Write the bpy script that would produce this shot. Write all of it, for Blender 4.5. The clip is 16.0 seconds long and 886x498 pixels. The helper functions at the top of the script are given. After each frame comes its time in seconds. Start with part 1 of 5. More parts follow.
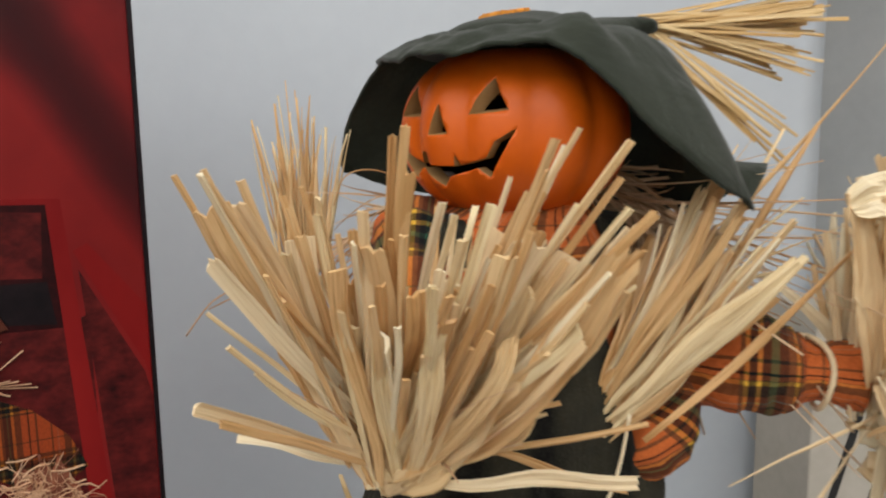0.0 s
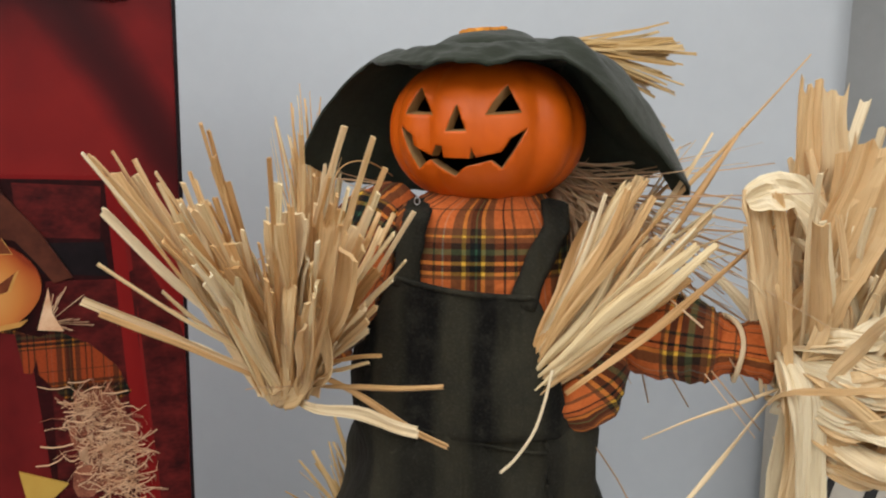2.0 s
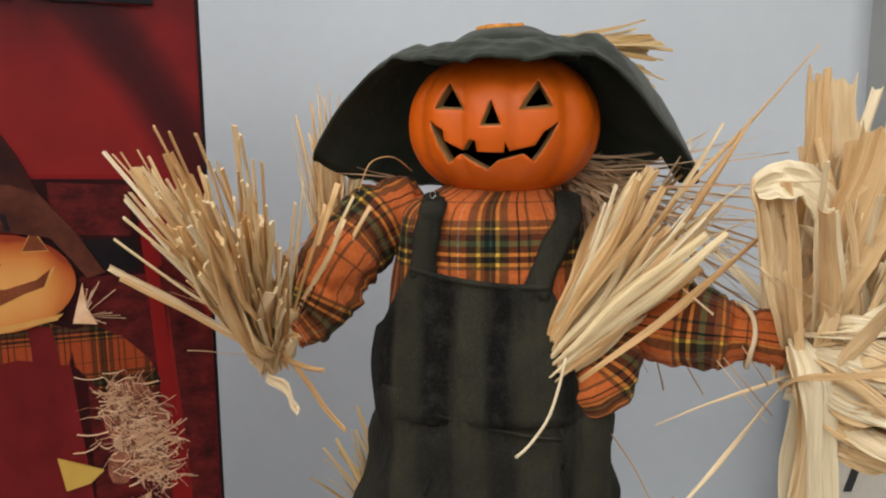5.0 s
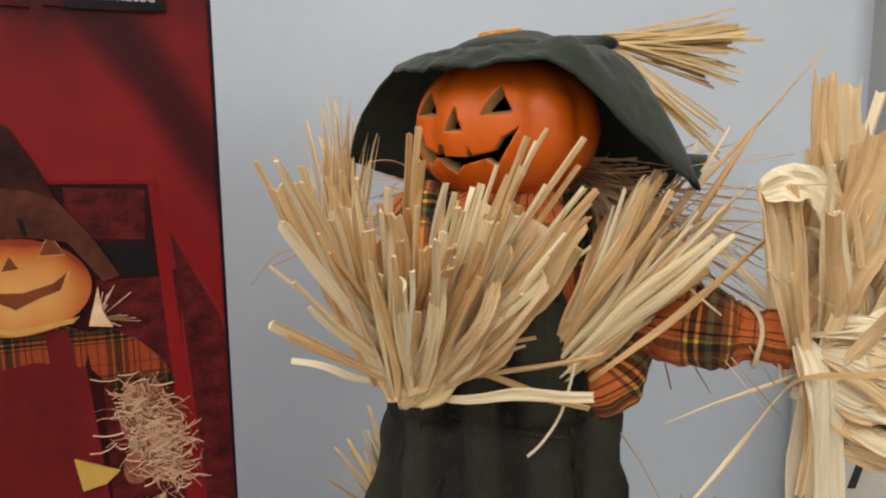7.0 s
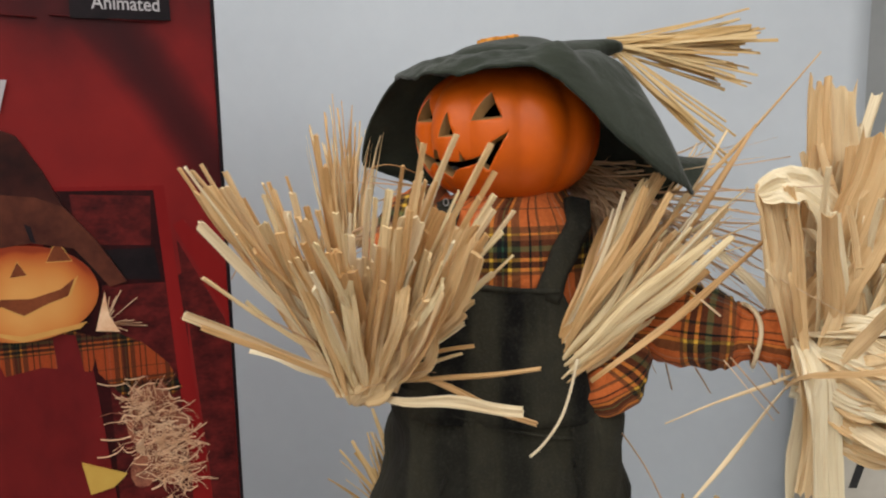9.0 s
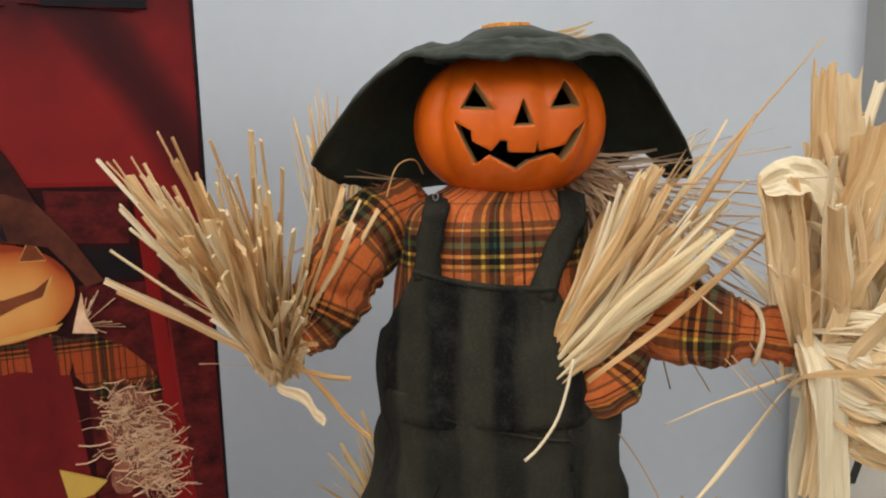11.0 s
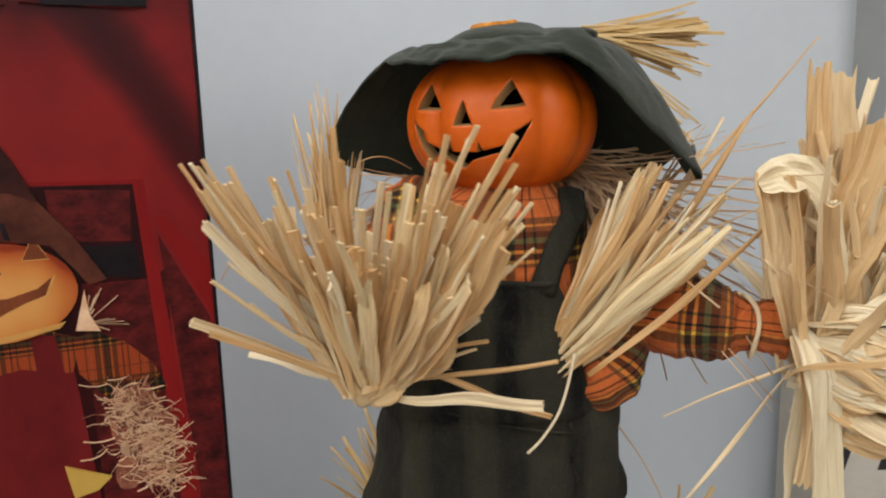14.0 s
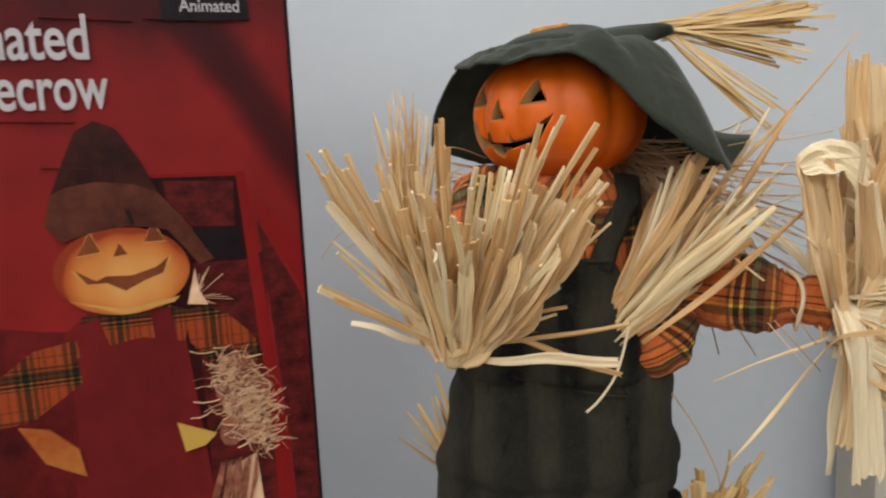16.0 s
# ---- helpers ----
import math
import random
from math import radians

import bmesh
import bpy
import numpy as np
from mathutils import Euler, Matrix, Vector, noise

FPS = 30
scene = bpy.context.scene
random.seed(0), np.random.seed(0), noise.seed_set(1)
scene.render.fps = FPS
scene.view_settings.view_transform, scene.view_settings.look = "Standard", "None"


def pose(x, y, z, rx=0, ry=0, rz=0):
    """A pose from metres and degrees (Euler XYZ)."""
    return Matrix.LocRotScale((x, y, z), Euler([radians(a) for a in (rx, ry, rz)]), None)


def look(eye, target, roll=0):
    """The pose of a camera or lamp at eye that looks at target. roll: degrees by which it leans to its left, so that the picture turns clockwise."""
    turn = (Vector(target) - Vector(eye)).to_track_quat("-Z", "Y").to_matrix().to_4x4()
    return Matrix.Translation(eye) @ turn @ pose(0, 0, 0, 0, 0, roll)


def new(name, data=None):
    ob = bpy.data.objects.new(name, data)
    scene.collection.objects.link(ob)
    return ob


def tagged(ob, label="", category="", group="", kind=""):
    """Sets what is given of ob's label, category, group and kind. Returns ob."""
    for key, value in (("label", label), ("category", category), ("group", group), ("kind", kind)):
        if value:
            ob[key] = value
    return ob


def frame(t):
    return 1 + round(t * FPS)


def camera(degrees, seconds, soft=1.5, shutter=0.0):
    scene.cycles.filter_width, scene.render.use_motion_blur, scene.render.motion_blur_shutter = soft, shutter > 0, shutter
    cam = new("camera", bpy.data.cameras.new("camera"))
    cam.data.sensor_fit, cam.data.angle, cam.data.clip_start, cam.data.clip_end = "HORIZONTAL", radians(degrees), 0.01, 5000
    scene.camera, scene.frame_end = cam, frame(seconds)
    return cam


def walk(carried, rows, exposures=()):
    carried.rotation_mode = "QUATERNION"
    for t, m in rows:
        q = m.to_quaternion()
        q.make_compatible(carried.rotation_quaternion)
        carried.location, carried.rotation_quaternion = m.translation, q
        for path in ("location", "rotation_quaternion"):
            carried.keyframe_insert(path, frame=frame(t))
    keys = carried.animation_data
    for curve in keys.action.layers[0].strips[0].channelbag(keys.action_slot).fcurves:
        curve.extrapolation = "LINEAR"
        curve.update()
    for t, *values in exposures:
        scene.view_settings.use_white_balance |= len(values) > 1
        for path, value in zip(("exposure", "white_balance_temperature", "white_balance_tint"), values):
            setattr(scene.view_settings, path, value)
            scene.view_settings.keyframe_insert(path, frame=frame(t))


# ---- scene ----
cam = camera(63.0, 16.0, 2.1, 0.4)
PATH = [
    (0, (-0.0742, -0.3779, 0.5338), (0.0182, 0.6086, 0.3981), -0.83),
    (0.5, (-0.0461, -0.4263, 0.5351), (0.0276, 0.5635, 0.4132), -0.64),
    (1, (-0.0131, -0.4352, 0.5308), (-0.0069, 0.5560, 0.3985), -0.02),
    (1.5, (-0.0086, -0.4452, 0.5331), (-0.0196, 0.5449, 0.3934), 0.48),
    (2, (-0.0098, -0.4524, 0.5317), (-0.0375, 0.5377, 0.3936), 0.58),
    (2.5, (-0.0040, -0.4578, 0.5306), (-0.0497, 0.5318, 0.3940), 0.48),
    (3, (-0.0030, -0.4598, 0.5308), (-0.0569, 0.5293, 0.3939), 0.23),
    (3.5, (0.0000, -0.4600, 0.5300), (-0.0587, 0.5285, 0.3908), -0.0),
    (6, (-0.0075, -0.4684, 0.5334), (-0.0724, 0.5187, 0.3871), -0.44),
    (6.5, (-0.0097, -0.4702, 0.5345), (-0.0710, 0.5170, 0.3873), -0.41),
    (7, (-0.0087, -0.4712, 0.5347), (-0.0741, 0.5159, 0.3887), -0.64),
    (7.5, (-0.0067, -0.4702, 0.5357), (-0.0745, 0.5163, 0.3866), -0.85),
    (8, (-0.0121, -0.4759, 0.5370), (-0.0759, 0.5114, 0.3911), -0.73),
    (8.5, (-0.0101, -0.4780, 0.5363), (-0.0751, 0.5095, 0.3933), -0.84),
    (9, (-0.0090, -0.4772, 0.5353), (-0.0761, 0.5106, 0.3947), -1.05),
    (11.5, (-0.0092, -0.4583, 0.5333), (-0.0597, 0.5290, 0.3827), -1.45),
    (12, (-0.0101, -0.4583, 0.5323), (-0.0560, 0.5290, 0.3804), -1.52),
    (12.5, (-0.0102, -0.4602, 0.5335), (-0.0560, 0.5265, 0.3776), -1.62),
    (13, (-0.0136, -0.4638, 0.5367), (-0.0566, 0.5225, 0.3775), -1.6),
    (13.5, (-0.0157, -0.4635, 0.5385), (-0.0560, 0.5221, 0.3740), -1.59),
    (14, (-0.0168, -0.4653, 0.5397), (-0.0571, 0.5203, 0.3756), -1.59),
    (14.5, (-0.0169, -0.4673, 0.5399), (-0.0602, 0.5181, 0.3757), -1.61),
    (15, (-0.0180, -0.4714, 0.5392), (-0.0679, 0.5139, 0.3757), -1.74),
    (15.5, (-0.0195, -0.4834, 0.5393), (-0.0845, 0.5012, 0.3765), -1.84),
    (16, (-0.0186, -0.5191, 0.5339), (-0.1432, 0.4605, 0.3764), -2.4),
]
walk(cam, [(t, look(eye, target, roll)) for t, eye, target, roll in PATH])

# ---- world and light ----
world = bpy.data.worlds.new("room_air")
scene.world = world
world.use_nodes = True
world.node_tree.nodes["Background"].inputs[0].default_value = (0.75, 0.85, 1.0, 1)
world.node_tree.nodes["Background"].inputs[1].default_value = 0.25
scene.view_settings.exposure = 0.0


def area_lamp(name, m, sx, sy, watts, colour):
    data = bpy.data.lights.new(name, "AREA")
    data.shape, data.size, data.size_y, data.energy, data.color = "RECTANGLE", sx, sy, watts, colour
    ob = new(name, data)
    ob.matrix_world = m
    return ob


area_lamp("ceiling_panel_lamp", look((-0.45, -0.50, 1.66), (-0.45, -0.50, 0)), 2.2, 0.6, 16.0, (1.0, 0.985, 0.97))
area_lamp("ceiling_panel_lamp", look((-0.20, -1.80, 1.66), (-0.20, -1.80, 0)), 3.9, 1.1, 46.0, (0.98, 0.99, 1.0))


# ---- materials ----
def material(name, rough=0.6, metal=0.0):
    m = bpy.data.materials.new(name)
    m.use_nodes = True
    b = m.node_tree.nodes["Principled BSDF"]
    b.inputs["Roughness"].default_value, b.inputs["Metallic"].default_value = rough, metal
    return m, m.node_tree, b


def node(nt, kind, **values):
    n = nt.nodes.new(kind)
    for k, v in values.items():
        n.inputs[k].default_value = v
    return n


def ramp(nt, stops, interp="LINEAR"):
    n = nt.nodes.new("ShaderNodeValToRGB")
    e = n.color_ramp.elements
    n.color_ramp.interpolation = interp
    e[0].position, e[0].color = stops[0][0], (*stops[0][1], 1)
    e[1].position, e[1].color = stops[1][0], (*stops[1][1], 1)
    for p, c in stops[2:]:
        e.new(p).color = (*c, 1)
    return n


def add_bump(nt, b, height, strength=0.3, distance=0.001):
    n = node(nt, "ShaderNodeBump", Strength=strength, Distance=distance)
    nt.links.new(height, n.inputs["Height"])
    nt.links.new(n.outputs[0], b.inputs["Normal"])
    return n


def add_folds(nt, b, scale, stretch, distance, strength=0.8):
    """Soft creases under the fine relief, longer one way than the other."""
    tc = nt.nodes.new("ShaderNodeTexCoord")
    mp = nt.nodes.new("ShaderNodeMapping")
    mp.inputs["Scale"].default_value = stretch
    nt.links.new(tc.outputs["Object"], mp.inputs[0])
    n = node(nt, "ShaderNodeTexNoise", Scale=scale, Detail=3.0, Distortion=0.6)
    nt.links.new(mp.outputs[0], n.inputs["Vector"])
    bump = nt.nodes.new("ShaderNodeBump")
    bump.inputs["Strength"].default_value, bump.inputs["Distance"].default_value = strength, distance
    nt.links.new(n.outputs[0], bump.inputs["Height"])
    nt.links.new(bump.outputs[0], b.inputs["Normal"].links[0].from_node.inputs["Normal"])


def speckled(name, lo, hi, scale, rough=0.6, bump=0.2, dist=0.001, detail=5.0, stretch=(1, 1, 1), sheen=0.0, fine=0.0):
    """Two colours mixed by noise in object space, at two scales, with a relief."""
    m, nt, b = material(name, rough)
    tc = nt.nodes.new("ShaderNodeTexCoord")
    mp = nt.nodes.new("ShaderNodeMapping")
    mp.inputs["Scale"].default_value = stretch
    nt.links.new(tc.outputs["Object"], mp.inputs[0])
    n1 = node(nt, "ShaderNodeTexNoise", Scale=scale, Detail=detail)
    n2 = node(nt, "ShaderNodeTexNoise", Scale=fine or scale * 7, Detail=3.0)
    nt.links.new(mp.outputs[0], n1.inputs["Vector"])
    nt.links.new(mp.outputs[0], n2.inputs["Vector"])
    ad = nt.nodes.new("ShaderNodeMath")
    ad.operation = "MULTIPLY_ADD"
    ad.inputs[1].default_value = 0.45
    nt.links.new(n2.outputs[0], ad.inputs[0])
    nt.links.new(n1.outputs[0], ad.inputs[2])
    r = ramp(nt, [(0.45, lo), (0.95, hi)])
    nt.links.new(ad.outputs[0], r.inputs[0])
    nt.links.new(r.outputs[0], b.inputs["Base Color"])
    add_bump(nt, b, n2.outputs[0], bump, dist)
    b.inputs["Specular IOR Level"].default_value = 0.12 if rough > 0.78 else 0.4
    if sheen:
        b.inputs["Sheen Weight"].default_value = sheen
    return m


def straw_material(name, lo, mid, hi, translucent=0.42, streak=1.0):
    m, nt, b = material(name, 0.44)
    geo = nt.nodes.new("ShaderNodeNewGeometry")
    info = nt.nodes.new("ShaderNodeObjectInfo")
    ad = nt.nodes.new("ShaderNodeMath")
    ad.operation = "ADD"
    nt.links.new(geo.outputs["Random Per Island"], ad.inputs[0])
    nt.links.new(info.outputs["Random"], ad.inputs[1])
    fr = nt.nodes.new("ShaderNodeMath")
    fr.operation = "FRACT"
    nt.links.new(ad.outputs[0], fr.inputs[0])
    r = ramp(nt, [(0.0, lo), (0.34, mid), (0.9, hi)])
    nt.links.new(fr.outputs[0], r.inputs[0])
    uv = nt.nodes.new("ShaderNodeUVMap")
    mp = nt.nodes.new("ShaderNodeMapping")
    mp.inputs["Scale"].default_value = (1500, 30, 1)
    nt.links.new(uv.outputs[0], mp.inputs[0])
    st = node(nt, "ShaderNodeTexNoise", Scale=1.0, Detail=4.0)
    nt.links.new(mp.outputs[0], st.inputs["Vector"])
    sr = ramp(nt, [(0.28, (0.62, 0.50, 0.34)), (0.46, (0.90, 0.86, 0.78)), (0.68, (1.0, 1.0, 1.0))])
    nt.links.new(st.outputs[0], sr.inputs[0])
    mx = nt.nodes.new("ShaderNodeMix")
    mx.data_type, mx.blend_type = "RGBA", "MULTIPLY"
    mx.inputs[0].default_value = streak
    nt.links.new(r.outputs[0], mx.inputs[6])
    nt.links.new(sr.outputs[0], mx.inputs[7])
    nt.links.new(mx.outputs[2], b.inputs["Base Color"])
    add_bump(nt, b, st.outputs[0], 0.5, 0.0006)
    tr = nt.nodes.new("ShaderNodeBsdfTranslucent")
    nt.links.new(mx.outputs[2], tr.inputs[0])
    ms = nt.nodes.new("ShaderNodeMixShader")
    ms.inputs[0].default_value = translucent
    nt.links.new(b.outputs[0], ms.inputs[1])
    nt.links.new(tr.outputs[0], ms.inputs[2])
    nt.links.new(ms.outputs[0], nt.nodes["Material Output"].inputs[0])
    return m


ORANGE, BROWN, BLACK = (0.58, 0.140, 0.034), (0.125, 0.050, 0.020), (0.007, 0.007, 0.007)
YELLOW, PALE, GREEN = (0.72, 0.42, 0.05), (0.55, 0.48, 0.38), (0.03, 0.09, 0.05)


def plaid_material(name="plaid_cotton", size=1.0, ink=None, rough=0.85):
    m, nt, b = material(name, rough)
    uv = nt.nodes.new("ShaderNodeUVMap")
    sp = nt.nodes.new("ShaderNodeSeparateXYZ")
    nt.links.new(uv.outputs[0], sp.inputs[0])

    def scaled(sock, k, off):
        n = nt.nodes.new("ShaderNodeMath")
        n.operation = "MULTIPLY_ADD"
        n.inputs[1].default_value, n.inputs[2].default_value = k, off
        nt.links.new(sock, n.inputs[0])
        f = nt.nodes.new("ShaderNodeMath")
        f.operation = "FRACT"
        nt.links.new(n.outputs[0], f.inputs[0])
        return f.outputs[0]

    warp = [(0, ORANGE), (0.06, BROWN), (0.085, ORANGE), (0.15, PALE), (0.165, ORANGE), (0.24, BROWN), (0.34, YELLOW), (0.38, BROWN), (0.42, BLACK), (0.47, GREEN), (0.49, BLACK),
            (0.53, YELLOW), (0.57, BROWN), (0.66, ORANGE), (0.75, BLACK), (0.77, ORANGE), (0.85, BROWN), (0.88, ORANGE)]
    weft = [(0, ORANGE), (0.10, BROWN), (0.115, ORANGE), (0.50, BROWN), (0.53, YELLOW), (0.56, BLACK), (0.615, YELLOW), (0.645, BLACK), (0.70, GREEN), (0.75, BLACK), (0.80, BROWN), (0.84, YELLOW), (0.86, BROWN), (0.92, ORANGE)]
    ru, rv = ramp(nt, warp, "CONSTANT"), ramp(nt, weft, "CONSTANT")
    nt.links.new(scaled(sp.outputs[0], 1 / (0.060 * size), 0.71), ru.inputs[0])
    nt.links.new(scaled(sp.outputs[1], 1 / (0.070 * size), 0.10), rv.inputs[0])
    # twill: threads of warp and weft alternate
    tw = nt.nodes.new("ShaderNodeTexWave")
    tw.bands_direction = "DIAGONAL"
    tw.inputs["Scale"].default_value = 420
    nt.links.new(uv.outputs[0], tw.inputs["Vector"])
    tm = nt.nodes.new("ShaderNodeMapRange")
    tm.inputs[3].default_value, tm.inputs[4].default_value = 0.3, 0.7
    nt.links.new(tw.outputs["Fac"], tm.inputs[0])
    mx = nt.nodes.new("ShaderNodeMix")
    mx.data_type = "RGBA"
    nt.links.new(tm.outputs[0], mx.inputs[0])
    nt.links.new(ru.outputs[0], mx.inputs[6])
    nt.links.new(rv.outputs[0], mx.inputs[7])
    dk = nt.nodes.new("ShaderNodeMix")
    dk.data_type, dk.blend_type = "RGBA", "DARKEN"
    dk.inputs[0].default_value = 0.62
    nt.links.new(mx.outputs[2], dk.inputs[6])
    lo2 = nt.nodes.new("ShaderNodeMix")
    lo2.data_type, lo2.blend_type = "RGBA", "DARKEN"
    lo2.inputs[0].default_value = 1.0
    nt.links.new(ru.outputs[0], lo2.inputs[6])
    nt.links.new(rv.outputs[0], lo2.inputs[7])
    nt.links.new(lo2.outputs[2], dk.inputs[7])
    dye = nt.nodes.new("ShaderNodeMix")
    dye.data_type, dye.blend_type = "RGBA", "MULTIPLY"
    dye.inputs[0].default_value = 1.0
    worn = node(nt, "ShaderNodeTexNoise", Scale=55.0, Detail=4.0)
    wr = ramp(nt, [(0.3, (0.78, 0.76, 0.74)), (0.7, (1.0, 1.0, 1.0))] if ink is None else [(0.3, tuple(c * 0.6 for c in ink)), (0.7, ink)])
    nt.links.new(worn.outputs[0], wr.inputs[0])
    nt.links.new(dk.outputs[2], dye.inputs[6])
    nt.links.new(wr.outputs[0], dye.inputs[7])
    nt.links.new(dye.outputs[2], b.inputs["Base Color"])
    ns = node(nt, "ShaderNodeTexNoise", Scale=90.0, Detail=5.0)
    add_bump(nt, b, ns.outputs[0], 0.35 if ink is None else 0.03, 0.002)
    b.inputs["Specular IOR Level"].default_value = 0.15
    b.inputs["Sheen Weight"].default_value = 0.03
    return m


def overall_material(name, dark):
    """Dark olive velour with broad, worn, darker stripes and lint."""
    m, nt, b = material(name, 0.9)
    tc = nt.nodes.new("ShaderNodeTexCoord")
    mp = nt.nodes.new("ShaderNodeMapping")
    mp.inputs["Scale"].default_value = (1, 1, 0.12)
    nt.links.new(tc.outputs["Object"], mp.inputs[0])
    wob = node(nt, "ShaderNodeTexNoise", Scale=34.0, Detail=5.0)
    nt.links.new(mp.outputs[0], wob.inputs["Vector"])
    sp = nt.nodes.new("ShaderNodeSeparateXYZ")
    nt.links.new(tc.outputs["Object"], sp.inputs[0])
    ma = nt.nodes.new("ShaderNodeMath")
    ma.operation = "MULTIPLY_ADD"
    ma.inputs[1].default_value = 26.0
    nt.links.new(sp.outputs[0], ma.inputs[0])
    nt.links.new(wob.outputs[0], ma.inputs[2])
    fr = nt.nodes.new("ShaderNodeMath")
    fr.operation = "FRACT"
    nt.links.new(ma.outputs[0], fr.inputs[0])
    cloth = (0.0335, 0.0308, 0.0205)
    r = ramp(nt, [(0.0, cloth), (0.36, tuple(c * 0.85 for c in cloth)), (0.60, dark), (0.84, dark), (1.0, cloth)])
    nt.links.new(fr.outputs[0], r.inputs[0])
    lint = node(nt, "ShaderNodeTexNoise", Scale=650.0, Detail=4.0)
    nt.links.new(tc.outputs["Object"], lint.inputs["Vector"])
    lr = ramp(nt, [(0.5, (0, 0, 0)), (0.75, (0.06, 0.058, 0.045))])
    nt.links.new(lint.outputs[0], lr.inputs[0])
    mx = nt.nodes.new("ShaderNodeMix")
    mx.data_type, mx.blend_type = "RGBA", "ADD"
    mx.inputs[0].default_value = 0.20
    # rubbed places, where the nap shows lighter
    rub = node(nt, "ShaderNodeTexNoise", Scale=60.0, Detail=6.0, Roughness=0.7)
    nt.links.new(tc.outputs["Object"], rub.inputs["Vector"])
    rr = ramp(nt, [(0.48, (0, 0, 0)), (0.72, (1, 1, 1))])
    nt.links.new(rub.outputs[0], rr.inputs[0])
    nap = nt.nodes.new("ShaderNodeMix")
    nap.data_type = "RGBA"
    nap.inputs[7].default_value = (0.0235, 0.0222, 0.0170, 1)
    nt.links.new(rr.outputs[0], nap.inputs[0])
    nt.links.new(r.outputs[0], nap.inputs[6])
    nt.links.new(nap.outputs[2], mx.inputs[6])
    nt.links.new(lr.outputs[0], mx.inputs[7])
    nt.links.new(mx.outputs[2], b.inputs["Base Color"])
    add_bump(nt, b, lint.outputs[0], 0.5, 0.001)
    b.inputs["Specular IOR Level"].default_value = 0.08
    b.inputs["Sheen Weight"].default_value = 0.02
    b.inputs["Sheen Roughness"].default_value = 0.6
    return m


def print_material(name, lo, hi, scale=18.0, rough=0.42, stretch=(1, 1, 1), fine=0.0):
    """Glossy printed card: the ink varies softly."""
    m = speckled(name, lo, hi, scale, rough, 0.03, 0.0005, 6.0, stretch, 0.0, fine)
    m.node_tree.nodes["Principled BSDF"].inputs["Specular IOR Level"].default_value = 0.12
    return m


def soft_print(name, stops, value):
    """Printed ink whose colour follows a smooth field of the card's own x and z."""
    m, nt, b = material(name, 0.45)
    tc = nt.nodes.new("ShaderNodeTexCoord")
    sp = nt.nodes.new("ShaderNodeSeparateXYZ")
    nt.links.new(tc.outputs["Object"], sp.inputs[0])

    def op(kind, p, q=0.0):
        n = nt.nodes.new("ShaderNodeMath")
        n.operation = kind
        for k, v in enumerate((p, q)):
            if isinstance(v, (int, float)):
                n.inputs[k].default_value = v
            else:
                nt.links.new(v, n.inputs[k])
        return n.outputs[0]

    grain = node(nt, "ShaderNodeTexNoise", Scale=26.0, Detail=6.0)
    nt.links.new(tc.outputs["Object"], grain.inputs["Vector"])
    cloud = node(nt, "ShaderNodeTexNoise", Scale=9.0, Detail=3.0)
    nt.links.new(tc.outputs["Object"], cloud.inputs["Vector"])
    f = value(op, sp.outputs[0], sp.outputs[2], grain.outputs[0], cloud.outputs[0])
    r = ramp(nt, stops)
    nt.links.new(f, r.inputs[0])
    nt.links.new(r.outputs[0], b.inputs["Base Color"])
    b.inputs["Specular IOR Level"].default_value = 0.14
    return m


def barn_print():
    """Red barn boards with a broad soft slanting beam of darker red."""
    def value(op, x, z, grain, cloud):
        line = op("ADD", op("MULTIPLY", op("ADD", x, 0.0), 1.62), op("SUBTRACT", z, 0.514))
        beam = op("DIVIDE", op("ABSOLUTE", line, 0.0), 0.046)
        beam = op("MINIMUM", op("POWER", beam, 1.6), 1.0)
        top = op("MULTIPLY", op("MAXIMUM", op("SUBTRACT", z, 0.57), 0.0), 2.6)
        light = op("SUBTRACT", op("ADD", op("MULTIPLY", cloud, 0.55), op("MULTIPLY", grain, 0.22)), op("ADD", top, 0.02))
        return op("MULTIPLY", light, op("ADD", op("MULTIPLY", beam, 0.72), 0.28))
    return soft_print("barn_print", [(0.0, (0.012, 0.0022, 0.0032)), (0.16, (0.055, 0.0040, 0.0050)), (0.34, (0.165, 0.0085, 0.0085)), (0.55, (0.245, 0.0135, 0.0115))], value)


def globe_print():
    """A round orange gourd, palest low in its middle."""
    def value(op, x, z, grain, cloud):
        dx = op("DIVIDE", op("ADD", x, 0.130), 0.0465)
        dz = op("DIVIDE", op("SUBTRACT", z, 0.437), 0.0360)
        d = op("ADD", op("MULTIPLY", dx, dx), op("MULTIPLY", dz, dz))
        ribs = op("MULTIPLY", op("SINE", op("MULTIPLY", dx, 11.0)), 0.06)
        return op("ADD", op("ADD", d, ribs), op("MULTIPLY", op("SUBTRACT", grain, 0.5), 0.5))
    return soft_print("globe_print", [(0.0, (0.58, 0.270, 0.075)), (0.45, (0.50, 0.175, 0.040)), (0.85, (0.36, 0.075, 0.016)), (1.0, (0.22, 0.030, 0.009))], value)


